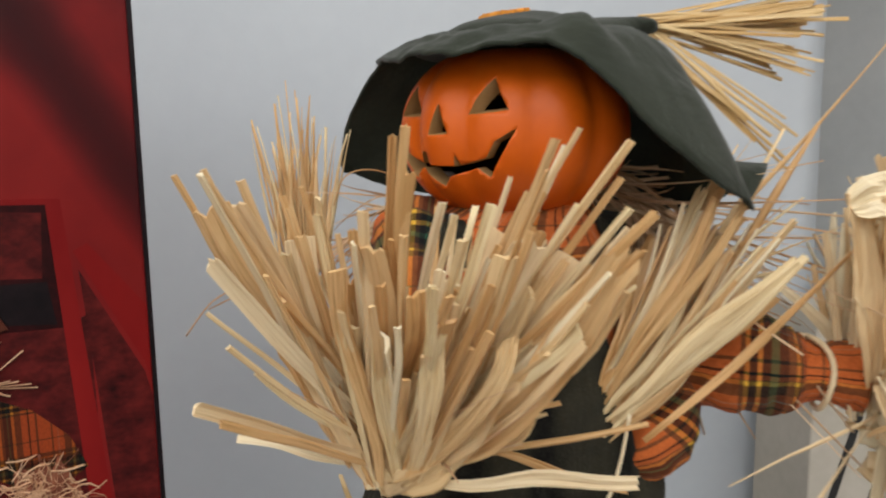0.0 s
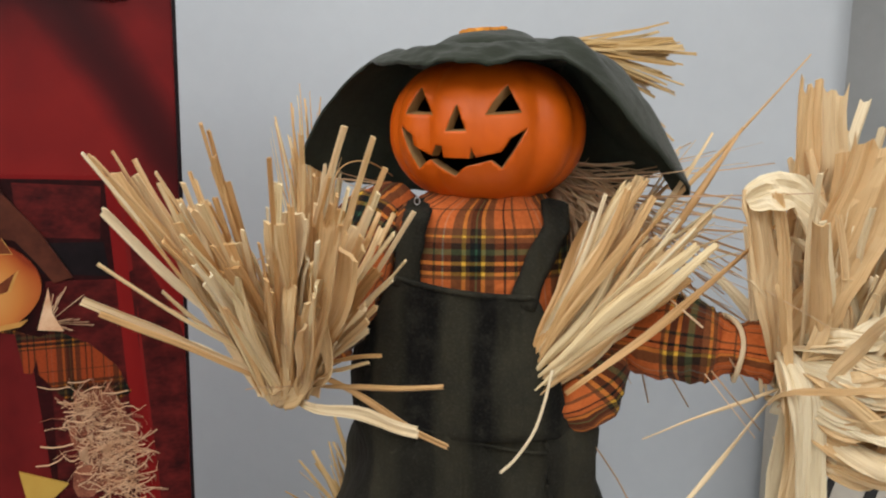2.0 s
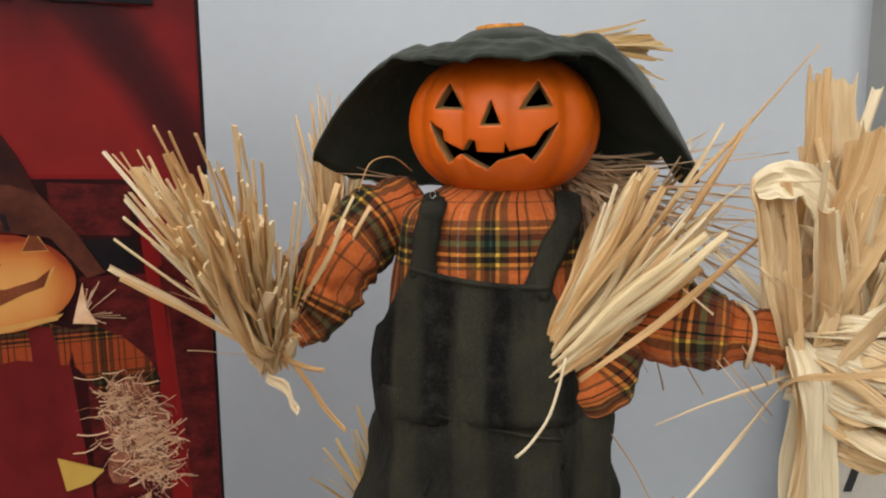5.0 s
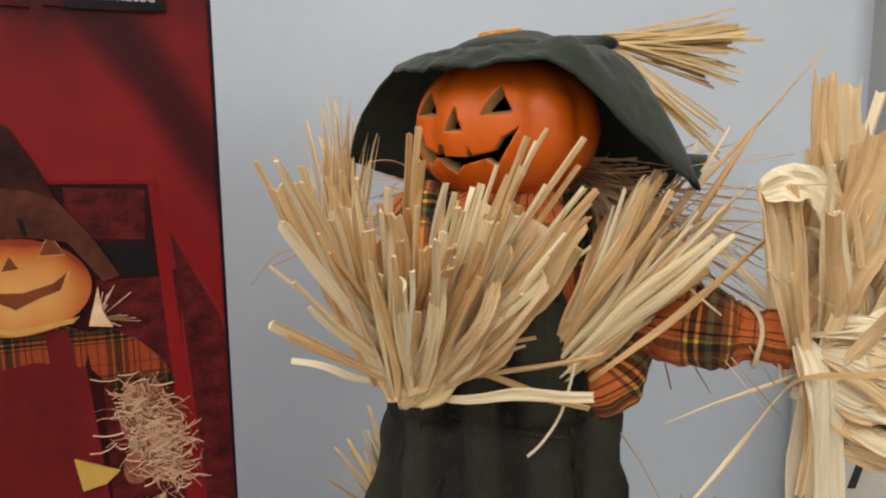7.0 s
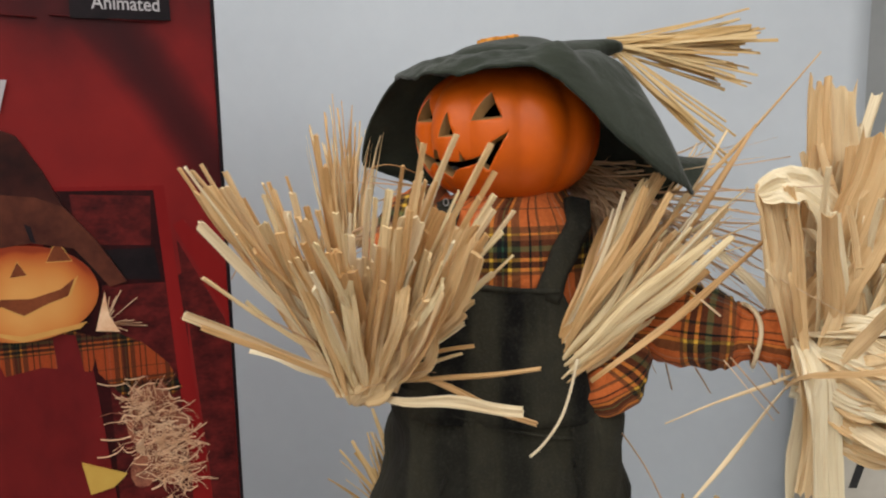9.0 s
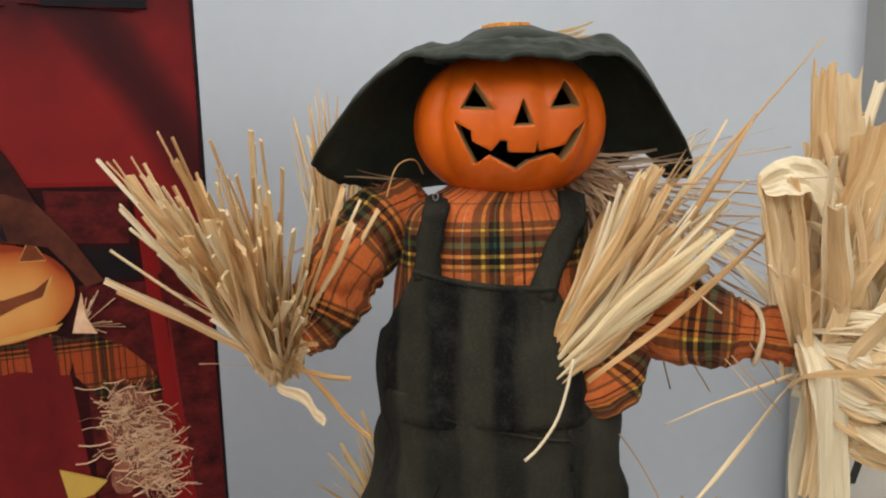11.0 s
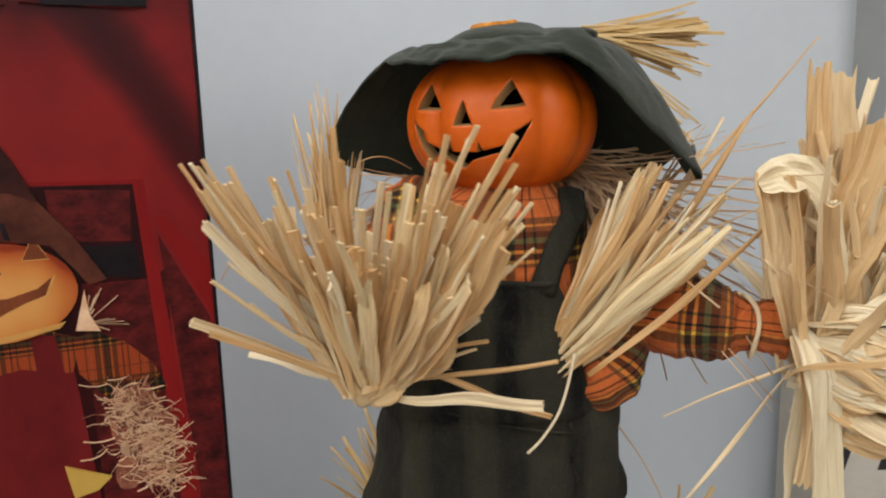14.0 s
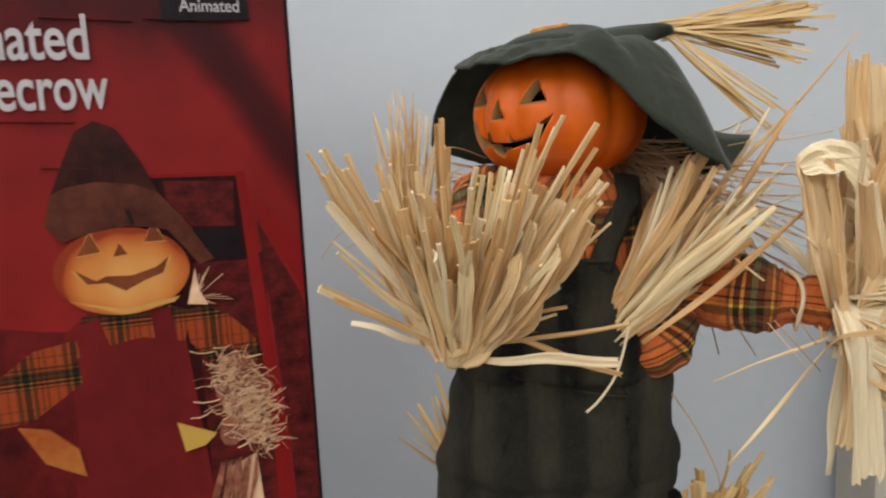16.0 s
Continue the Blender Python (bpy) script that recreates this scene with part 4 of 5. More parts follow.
    # thin ones reaching aside, low down
    for p, tip, w in (((0.014, -0.106, -0.080), (0.100, -0.109, -0.070), 0.0030), ((0.010, -0.112, -0.088), (0.094, -0.120, -0.080), 0.0068), ((0.016, -0.108, -0.070), (0.095, -0.096, -0.100), 0.0040), ((0.018, -0.106, -0.068), (0.064, -0.110, -0.052), 0.0024),
                      ((0.018, -0.106, -0.072), (0.058, -0.112, -0.060), 0.0022), ((0.014, -0.110, -0.074), (0.060, -0.116, -0.040), 0.0045), ((-0.012, -0.106, -0.082), (-0.057, -0.190, -0.029), 0.0055), ((-0.010, -0.108, -0.084), (-0.050, -0.186, -0.030), 0.0034), ((-0.012, -0.106, -0.080), (-0.046, -0.188, -0.010), 0.0024), ((-0.010, -0.106, -0.076), (-0.053, -0.180, 0.008), 0.0065),
                      ((-0.014, -0.106, -0.084), (-0.066, -0.128, -0.064), 0.0042), ((-0.010, -0.104, -0.078), (-0.076, -0.124, -0.012), 0.0026), ((-0.010, -0.108, -0.080), (-0.050, -0.150, -0.030), 0.0040)):
        p, tip = Vector(p), Vector(tip)
        bm = bmesh.new()
        sheath(bm, p, tip - p, (tip - p).length, w, Vector((0, 0, rs.gauss(0, 0.004))), Vector((0, -1, 0.3)), rs, 0.5, 0.85)
        part("straw", bm, M_HUSK if w > 0.004 else M_STRAW, arm, smooth=False)
    # stalks lying back over the sleeve
    for tip in ((0.020, -0.058, 0.012), (0.028, -0.050, 0.006), (0.012, -0.066, 0.020), (0.034, -0.070, 0.000), (0.044, -0.085, 0.010), (0.030, -0.092, 0.022)):
        p, tip = Vector((0.006, -0.098, -0.066)), Vector(tip)
        bm = bmesh.new()
        sheath(bm, p, tip - p, (tip - p).length, rs.uniform(0.002, 0.0045), Vector((0, 0, 0.004)), Vector((0.4, -1, 0.3)), rs, 0.5, 0.9)
        part("straw", bm, M_STRAW, arm)
    fan(arm, M_RAFFIA, (0.002, -0.100, -0.076), (0.25, -0.3, 1), (1, 0, -0.3), 40, 0.6, 0.35, (0.05, 0.105), (0.0006, 0.0014), 0.014, 0.014, 0)
    # the wrapped foot of the sheaf and its hanging tails
    bm = bmesh.new()
    tube(bm, spline([(0.0, -0.090, -0.058, 0.0125), (-0.001, -0.098, -0.068, 0.0150), (-0.003, -0.104, -0.078, 0.0140), (-0.006, -0.106, -0.088, 0.009), (-0.010, -0.106, -0.096, 0.003)], 14), 22, 0.45, 5)
    part("straw_core", bm, M_HUSK, arm)
    for pts, w in (([(0.012, -0.100, -0.058), (0.020, -0.112, -0.066), (0.014, -0.118, -0.080), (-0.002, -0.114, -0.090)], 0.012), ([(-0.014, -0.098, -0.064), (-0.018, -0.112, -0.074), (-0.010, -0.116, -0.084), (-0.008, -0.110, -0.094)], 0.007),
                   ([(0.010, -0.092, -0.054), (0.018, -0.100, -0.056), (0.018, -0.108, -0.072), (0.008, -0.110, -0.088)], 0.009)):
        bm = bmesh.new()
        husk_sheet(bm, pts, w, w * 3000, (0.2, -1, -0.2), 0.35, 16, 8)
        part("husk_leaf", bm, M_STRAW, arm)
    bm = bmesh.new()
    tube(bm, [(*p, 0.0004) for p in spline([(-0.040, -0.112, -0.032), (-0.064, -0.108, -0.008), (-0.080, -0.106, -0.011), (-0.094, -0.104, -0.027)], 14)], 5)
    part("thread", bm, M_RAFFIA, arm)
    return arm


HEAD = Vector((0.0070, 0.009, 0.5425))


def make_head(s):
    """Hollow carved pumpkin in its own space, face towards -y."""
    bm = bmesh.new()
    seg, rings = 112, 56
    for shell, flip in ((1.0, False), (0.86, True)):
        vs = []
        for k in range(rings + 1):
            v = math.pi * k / rings
            row = []
            for i in range(seg):
                u = 2 * math.pi * i / seg
                lobe = abs(math.cos(5.5 * u + 0.25)) ** 0.7
                r = 0.0600 * (1 - 0.080 * (1 - lobe) * math.sin(v) ** 0.5) * shell
                x, y = r * math.sin(v) ** 0.88 * math.sin(u), -r * math.sin(v) ** 0.88 * math.cos(u)
                z = 0.0455 * shell * math.copysign(abs(math.cos(v)) ** 0.95, math.cos(v)) - (0.006 * max(0, math.cos(v)) ** 14 - 0.004 * max(0, -math.cos(v)) ** 14) * shell
                row.append(bm.verts.new((x, y, z)) if 0 < k < rings or i == 0 else row[0])
            vs.append(row)
        for k in range(rings):
            for i in range(seg):
                j = (i + 1) % seg
                q = [vs[k][i], vs[k][j], vs[k + 1][j], vs[k + 1][i]]
                q = [a for m, a in enumerate(q) if a not in q[:m]]
                f = bm.faces.new(q if flip else q[::-1])
                # the inner shell takes the painted shade of the hollow
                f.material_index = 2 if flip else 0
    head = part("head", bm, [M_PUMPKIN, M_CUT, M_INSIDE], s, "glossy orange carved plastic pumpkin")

    eye_r = [(16.5, 2.7), (34.5, 2.7), (25, 19.5)]
    eye_l = [(-x, z) for x, z in eye_r][::-1]
    nose = [(-5.2, -6.5), (5.2, -6.5), (0, 7)]
    mouth = [(-37, -4), (-32, -15), (-26, -28), (-18, -22.5), (-2.5, -31), (3, -26), (17, -22.5), (23, -27), (31, -15), (37, -5), (27, -11), (22.5, -18), (9, -21), (7, -16.5), (6, -21.5), (-7.5, -21),
             (-8, -15.5), (-11.5, -15), (-16.5, -20.5), (-26.5, -15), (-27, -9.5)]
    cut = bmesh.new()
    for outline in (eye_l, eye_r, nose, mouth):
        cx, cz = sum(p[0] for p in outline) / len(outline), sum(p[1] for p in outline) / len(outline)
        size = max(max(abs(p[0] - cx) for p in outline), 7.0)
        g = min(0.8, 22 * 0.45 / size)
        yc = -0.0580 if abs(cx) < 4 and size < 8 else -0.0520 if size < 12 else -0.0525
        outline = [(cx + (x - cx) * 1.07, cz + (z - cz) * 1.07) for x, z in outline]
        fr = [cut.verts.new(((cx + (x - cx) * (1 + g)) / 1000, yc - 0.022, (cz + (z - cz) * (1 + g)) / 1000 + 0.0055)) for x, z in outline]
        bk = [cut.verts.new(((cx + (x - cx) * (1 - g)) / 1000, yc + 0.022, (cz + (z - cz) * (1 - g)) / 1000 + 0.0055)) for x, z in outline]
        cut.faces.new(fr)
        cut.faces.new(bk[::-1])
        for i in range(len(fr)):
            j = (i + 1) % len(fr)
            cut.faces.new((fr[j], fr[i], bk[i], bk[j]))
    bmesh.ops.recalc_face_normals(cut, faces=cut.faces)
    for f in cut.faces:
        f.material_index = 1
    tool = part("carving", cut, [M_PUMPKIN, M_CUT, M_INSIDE], smooth=False)
    mod = head.modifiers.new("carve", "BOOLEAN")
    mod.operation, mod.solver, mod.object = "DIFFERENCE", "EXACT", tool
    carved = bpy.data.meshes.new_from_object(head.evaluated_get(bpy.context.evaluated_depsgraph_get()))
    head.modifiers.clear()
    head.data = carved
    bpy.data.objects.remove(tool)
    for p in head.data.polygons:
        p.use_smooth = p.material_index != 1

    # small white added piece inside the mouth, in place of a highlight on the tooth
    bm = bmesh.new()
    tube(bm, spline([(-0.0165, -0.032, -0.0235, 0.0040), (-0.0165, -0.038, -0.0233, 0.0040), (-0.0165, -0.0420, -0.0232, 0.0032), (-0.0165, -0.0436, -0.0231, 0.0010)], 10), 14, uvs=False)
    part("lamp_lens", bm, M_GLINT, head, "small white piece standing for a glint in the mouth")

    # hat brim: up in front, hanging down at the sides and behind
    #        azimuth from the face, rim reach, rim height, lift half way
    rim = [(-180, 0.098, -0.040, 0.010), (-150, 0.100, -0.040, 0.010), (-128, 0.103, -0.040, 0.010), (-108, 0.110, -0.035, 0.010), (-93, 0.118, -0.027, 0.008), (-81, 0.1235, -0.019, 0.006), (-74, 0.108, 0.006, 0.005), (-67, 0.086, 0.030, 0.004),
           (-59, 0.072, 0.0415, 0.003), (-46, 0.072, 0.0390, 0.001), (-22, 0.072, 0.0350, 0.001), (0, 0.0725, 0.0345, 0.001), (24, 0.0735, 0.0360, 0.001), (48, 0.075, 0.0375, 0.002), (58, 0.081, 0.030, 0.008), (67, 0.091, 0.013, 0.014),
           (76, 0.104, -0.0080, 0.011), (86, 0.115, -0.0240, 0.014), (95, 0.1215, -0.0330, 0.017), (101, 0.1195, -0.0360, 0.018), (107, 0.115, -0.0340, 0.000), (113, 0.122, -0.0200, -0.020), (119, 0.125, -0.0150, -0.026), (126, 0.117, -0.0240, -0.016), (134, 0.103, -0.044, 0.006), (155, 0.099, -0.043, 0.010), (180, 0.098, -0.040, 0.010)]
    na, nr = 180, 18

    def rim_at(a):
        for p, q in zip(rim, rim[1:]):
            if p[0] <= a <= q[0]:
                f = (a - p[0]) / (q[0] - p[0])
                return [p[i] + (q[i] - p[i]) * f for i in range(1, 4)]

    bm = bmesh.new()
    sheets = []
    for thick in (0.0, -0.0018):
        grid = []
        for i in range(na):
            a = -180 + 360 * i / na
            reach, h, mid = rim_at(a)
            row = []
            for k in range(nr + 1):
                f = k / nr
                r = 0.046 + (reach - 0.046) * f
                z = 0.0465 + (h - 0.0465) * f ** 1.35 + mid * math.sin(math.pi * f) + thick
                x, y = r * math.sin(radians(a)), -r * math.cos(radians(a))
                w = 0.0018 * f * noise.noise(Vector((x * 34, y * 34, 3.0))) - 0.0020 * f * max(0.0, 0.16 - abs(noise.noise(Vector((x * 22, y * 22, 5.0))))) / 0.16 + 0.0009 * noise.noise(Vector((x * 62, y * 62, 8.0))) + 0.0012 * noise.noise(Vector((x * 160, y * 160, 2.0)))
                row.append(bm.verts.new((x * (1 + thick * 3), y * (1 + thick * 3), z + w)))
            grid.append(row)
        sheets.append(grid)
    for g, flip in zip(sheets, (False, True)):
        for i in range(na):
            j = (i + 1) % na
            for k in range(nr):
                q = (g[i][k], g[i][k + 1], g[j][k + 1], g[j][k])
                f = bm.faces.new(q[::-1] if flip else q)
                f.material_index = 1 if flip else 0
    for i in range(na):
        j = (i + 1) % na
        bm.faces.new((sheets[0][i][nr], sheets[1][i][nr], sheets[1][j][nr], sheets[0][j][nr]))
        bm.faces.new((sheets[0][j][0], sheets[1][j][0], sheets[1][i][0], sheets[0][i][0]))
    bmesh.ops.recalc_face_normals(bm, faces=bm.faces)
    part("hat_brim", bm, [M_HAT, M_BRIM_LIT], head, "floppy dark green cloth brim")

    # crown slumped backwards, ending in a point
    bm = bmesh.new()
    rings_ = []
    path = spline([(0.0, 0.0, 0.0400, 0.0500), (0.0, 0.004, 0.0420, 0.0460), (0.002, 0.014, 0.0430, 0.0360), (0.006, 0.030, 0.0455, 0.027), (0.014, 0.047, 0.050, 0.0195), (0.024, 0.062, 0.0555, 0.0120), (0.034, 0.0745, 0.058, 0.0085)], 24)
    for k, (x, y, z, r) in enumerate(path):
        lean = min(1.0, max(0.0, (k - 2) / 9)) * 1.25
        ring = []
        for i in range(48):
            t = 2 * math.pi * i / 48
            q = r * (1 + 0.11 * noise.noise(Vector((math.cos(t) * 1.5, math.sin(t) * 1.5, k * 0.3))))
            ring.append(Vector((x + q * math.cos(t), y + q * math.sin(t) * math.cos(lean), z - q * math.sin(t) * math.sin(lean) * 0.6)))
        rings_.append(ring)
    loft(bm, rings_)
    bmesh.ops.recalc_face_normals(bm, faces=bm.faces)
    crown = part("hat_crown", bm, M_HAT, head, "slumped dark green cloth crown")

    def crown_top(x, y):
        return max(v.co.z for v in crown.data.vertices if abs(v.co.x - x) < 0.007 and abs(v.co.y - y) < 0.007)

    # orange patch sewn on the crown
    bm = bmesh.new()
    pts = []
    for i in range(28):
        t = 2 * math.pi * i / 28
        q = 1 + 0.14 * (i % 2)
        pts.append((-0.002 + 0.0130 * q * math.cos(t), -0.006 + 0.0095 * q * math.sin(t)))
    lo = [bm.verts.new((x, y, crown_top(x, y) - 0.002)) for x, y in pts]
    hi = [bm.verts.new((x, y, crown_top(x, y) + 0.0004)) for x, y in pts]
    bm.faces.new(hi)
    bm.faces.new(lo[::-1])
    for i in range(28):
        bm.faces.new((lo[i], lo[(i + 1) % 28], hi[(i + 1) % 28], hi[i]))
    part("hat_patch", bm, M_PATCH, head, "ragged orange felt patch", smooth=False)
    # broom at the tip
    rs = random.Random(17)
    for tip, n_, wide in (((0.101, 0.160, 0.070), 34, 0.010), ((0.104, 0.150, 0.056), 22, 0.010), ((0.100, 0.142, 0.034), 14, 0.007), ((0.103, 0.107, -0.016), 5, 0.003), ((0.108, 0.118, -0.004), 3, 0.004)):
        for k in range(n_):
            p = Vector((0.033 + rs.gauss(0, 0.002), 0.073 + rs.gauss(0, 0.002), 0.058 + rs.gauss(0, 0.003)))
            d = Vector(tip) + Vector((rs.gauss(0, wide * 0.7), rs.gauss(0, wide * 0.7), rs.gauss(0, wide * 0.8))) - p
            bm = bmesh.new()
            sheath(bm, p, d, d.length * rs.uniform(0.74, 1.02), rs.uniform(0.0013, 0.0032), Vector((0, 0, rs.gauss(0, 0.003))), Vector((0.3, -1, 0.5)), rs, 0.5, 0.9)
            part("straw", bm, M_BROOM, head, smooth=False)
    bm = bmesh.new()
    tube(bm, spline([(-0.055, -0.020, -0.028, 0.0004), (-0.060, -0.045, -0.019, 0.0004), (-0.070, -0.058, -0.022, 0.0004), (-0.076, -0.062, -0.038, 0.0004)], 14), 5)
    part("straw", bm, M_STRAW, head)
    for o in (head, *head.children):
        o.data.transform(Matrix.Translation((0, -0.009, 0)))
    head.matrix_basis = Matrix.Translation(HEAD)
    return head


# ---- the printed carton ----
CARTON = pose(-0.199, 0.030, 0, 0, 0, 25)


def make_carton():
    """Upright carton: its printed front lies in y = 0 of its own space and runs from x = 0 towards -x."""
    c = tagged(empty("product_carton", CARTON), "tall glossy dark red carton printed with a pumpkin scarecrow", "box")
    red = barn_print()
    dark = print_material("dark_red_print", (0.0040, 0.0010, 0.0013), (0.0340, 0.0030, 0.0036), 40, 0.45)
    wine = print_material("wine_print", (0.0280, 0.0016, 0.0024), (0.0800, 0.0040, 0.0048), 14, 0.45)
    bright = print_material("bright_red_print", (0.1530, 0.0043, 0.0051), (0.2125, 0.0093, 0.0085), 12, 0.45, (1, 1, 0.45))
    black = print_material("black_print", (0.004, 0.003, 0.004), (0.014, 0.008, 0.010), 30, 0.45)
    orange = print_material("orange_print", (0.27, 0.050, 0.012), (0.42, 0.150, 0.034), 26, 0.45)
    globe = globe_print()
    glow = print_material("yellow_print", (0.4340, 0.2520, 0.0490), (0.5040, 0.3220, 0.0700), 16, 0.45)
    brown = print_material("brown_print", (0.012, 0.0030, 0.0030), (0.052, 0.0120, 0.0085), 22, 0.45)
    tan = print_material("tan_print", (0.036, 0.0085, 0.0060), (0.110, 0.0310, 0.0165), 24, 0.45)
    straw = print_material("straw_print", (0.58, 0.31, 0.17), (0.78, 0.53, 0.34), 90, 0.45)
    red2 = print_material("mid_red_print", (0.10, 0.006, 0.007), (0.16, 0.009, 0.009), 24, 0.45)
    edge = print_material("rim_print", (0.44, 0.20, 0.05), (0.54, 0.29, 0.08), 20, 0.45)
    core = print_material("straw_core_print", (0.09, 0.018, 0.014), (0.36, 0.14, 0.080), 150, 0.45)
    dusk = print_material("dusk_red_print", (0.022, 0.0020, 0.0028), (0.150, 0.0100, 0.0100), 16, 0.45, (1, 1, 0.8))
    cloth = print_material("dark_cloth_print", (0.070, 0.0046, 0.0055), (0.160, 0.0110, 0.0110), 10, 0.45, (1, 1, 0.6))
    hole = print_material("hole_print", (0.11, 0.026, 0.010), (0.19, 0.050, 0.018), 60, 0.45)
    hay = print_material("hay_print", (0.0150, 0.0021, 0.0025), (0.1150, 0.0110, 0.0100), 70, 0.45, (1, 1, 1.5), 240)
    white = print_material("white_print", (0.36, 0.33, 0.34), (0.46, 0.43, 0.44), 30, 0.45)
    body = part("carton_body", box_bm(bmesh.new(), (-0.36, 0, 0.0), (0, 0.09, 0.70), 0.0016), red, c, smooth=False)
    level = [0]

    def flat(name, pts, mat, label=""):
        """A printed shape: a thin flat piece on the front, each above the last."""
        level[0] += 1
        y0, y1 = -0.00002, -0.000004 * level[0] - 0.0001
        bm = bmesh.new()
        a = [bm.verts.new((x, y1, z)) for x, z in pts]
        b = [bm.verts.new((x, y0, z)) for x, z in pts]
        face = bm.faces.new(a)
        uv = bm.loops.layers.uv.verify()
        for lp in face.loops:
            lp[uv].uv = (lp.vert.co.x, lp.vert.co.z)
        for i in range(len(a)):
            j = (i + 1) % len(a)
            bm.faces.new((a[j], a[i], b[i], b[j]))
        bmesh.ops.recalc_face_normals(bm, faces=bm.faces)
        return part(name, bm, mat, body, label, smooth=False)

    shirt = plaid_material("plaid_print", 0.55, (0.55, 0.36, 0.32), 0.45)

    def blob(cx, cz, rx, rz, n=32, lump=0.0, seed=0.0):
        return [(cx + rx * math.cos(2 * math.pi * i / n) * (1 + lump * noise.noise(Vector((math.cos(2 * math.pi * i / n) * 2, math.sin(2 * math.pi * i / n) * 2, seed)))),
                 cz + rz * math.sin(2 * math.pi * i / n) * (1 + lump * noise.noise(Vector((math.sin(2 * math.pi * i / n) * 2, math.cos(2 * math.pi * i / n) * 2, seed + 5))))) for i in range(n)]

    # barn behind: boards, dark window with hay, posts
    flat("barn_wall", [(-0.35, 0.412), (-0.24, 0.414), (-0.190, 0.404), (-0.160, 0.400), (-0.160, 0.06), (-0.35, 0.06)], dusk)
    flat("barn_inside", [(-0.118, 0.511), (-0.047, 0.509), (-0.030, 0.30), (-0.028, 0.06), (-0.118, 0.06)], dark)
    flat("hay_bale", [(-0.100, 0.508), (-0.050, 0.505), (-0.052, 0.471), (-0.098, 0.474)], hay)
    flat("gap", [(-0.100, 0.470), (-0.050, 0.469), (-0.047, 0.446), (-0.086, 0.450)], black)
    flat("hay", [(-0.085, 0.445), (-0.045, 0.444), (-0.032, 0.45), (-0.028, 0.07), (-0.085, 0.07)], hay)
    flat("top_rail", [(-0.125, 0.5135), (-0.046, 0.512), (-0.046, 0.509), (-0.125, 0.511)], bright)
    flat("post", [(-0.048, 0.512), (-0.041, 0.512), (-0.024, 0.30), (-0.016, 0.06), (-0.034, 0.06), (-0.036, 0.30)], bright)
    flat("brace", [(-0.037, 0.484), (-0.030, 0.488), (-0.002, 0.450), (-0.002, 0.405), (-0.006, 0.420)], bright)
    flat("hay", [(-0.035, 0.474), (-0.006, 0.414), (-0.003, 0.40), (-0.003, 0.06), (-0.016, 0.06), (-0.023, 0.30)], hay)
    # printed figure
    flat("printed_overalls", [(-0.178, 0.400), (-0.16, 0.415), (-0.115, 0.412), (-0.096, 0.40), (-0.090, 0.33), (-0.080, 0.20), (-0.080, 0.06), (-0.20, 0.06), (-0.19, 0.22), (-0.176, 0.33)], cloth)
    flat("printed_shirt", [(-0.165, 0.412), (-0.108, 0.416), (-0.088, 0.408), (-0.096, 0.385), (-0.125, 0.392), (-0.150, 0.388), (-0.176, 0.380)], shirt)
    flat("printed_strap", [(-0.118, 0.415), (-0.104, 0.412), (-0.098, 0.37), (-0.116, 0.375)], cloth)
    flat("printed_strap", [(-0.172, 0.404), (-0.154, 0.410), (-0.140, 0.36), (-0.165, 0.36)], cloth)
    flat("printed_sleeve", [(-0.094, 0.408), (-0.080, 0.412), (-0.062, 0.402), (-0.046, 0.385), (-0.038, 0.366), (-0.060, 0.352), (-0.080, 0.368), (-0.092, 0.384)], shirt)
    flat("printed_sleeve", [(-0.172, 0.395), (-0.200, 0.390), (-0.230, 0.368), (-0.235, 0.335), (-0.205, 0.338), (-0.170, 0.362)], shirt)
    flat("printed_straw", blob(-0.058, 0.335, 0.018, 0.036, 48, 0.9, 2.0), core)
    flat("printed_straw", [(-0.078, 0.06), (-0.084, 0.24), (-0.070, 0.278), (-0.050, 0.286), (-0.044, 0.20), (-0.045, 0.06)], straw)
    r2 = random.Random(11)
    for k in range(460):
        f = r2.random()
        ox, oz = -0.066 + 0.020 * f ** 0.7, 0.366 - 0.070 * f
        x, z = ox + r2.gauss(0, 0.005 + 0.005 * math.sin(math.pi * f)), oz + r2.gauss(0, 0.005)
        t = r2.uniform(-math.pi, math.pi)
        l, w, bow = r2.uniform(0.006, 0.021), r2.uniform(0.0002, 0.0005), r2.gauss(0, 0.0025)
        c, q = math.cos(t), math.sin(t)
        side = [(x + l * g * c - bow * math.sin(math.pi * g) * q, z + l * g * q * 0.8 + bow * math.sin(math.pi * g) * c) for g in (0, 0.33, 0.66, 1)]
        flat("straw_line", side + [(px, pz + w) for px, pz in side[::-1]], straw if k % 9 else core)
    for k in range(40):
        x, l = r2.uniform(-0.080, -0.050), r2.uniform(0.03, 0.07)
        flat("straw_line", [(x, 0.285 - r2.uniform(0, 0.02)), (x + 0.0006, 0.285), (x - 0.012 + 0.0006, 0.285 - l), (x - 0.012, 0.285 - l)], core)
    for k in range(16):
        t = r2.uniform(-0.6, 1.6)
        x, z, l = -0.083, 0.418, r2.uniform(0.008, 0.026)
        flat("straw_line", [(x - 0.002, z), (x + l * math.cos(t), z + l * math.sin(t)), (x + l * math.cos(t) + 0.0006, z + l * math.sin(t))], straw)
    flat("printed_straw", [(-0.091, 0.414), (-0.076, 0.412), (-0.082, 0.424), (-0.0835, 0.441)], straw)
    flat("printed_leaf", [(-0.107, 0.321), (-0.079, 0.308), (-0.088, 0.300), (-0.103, 0.297)], glow)
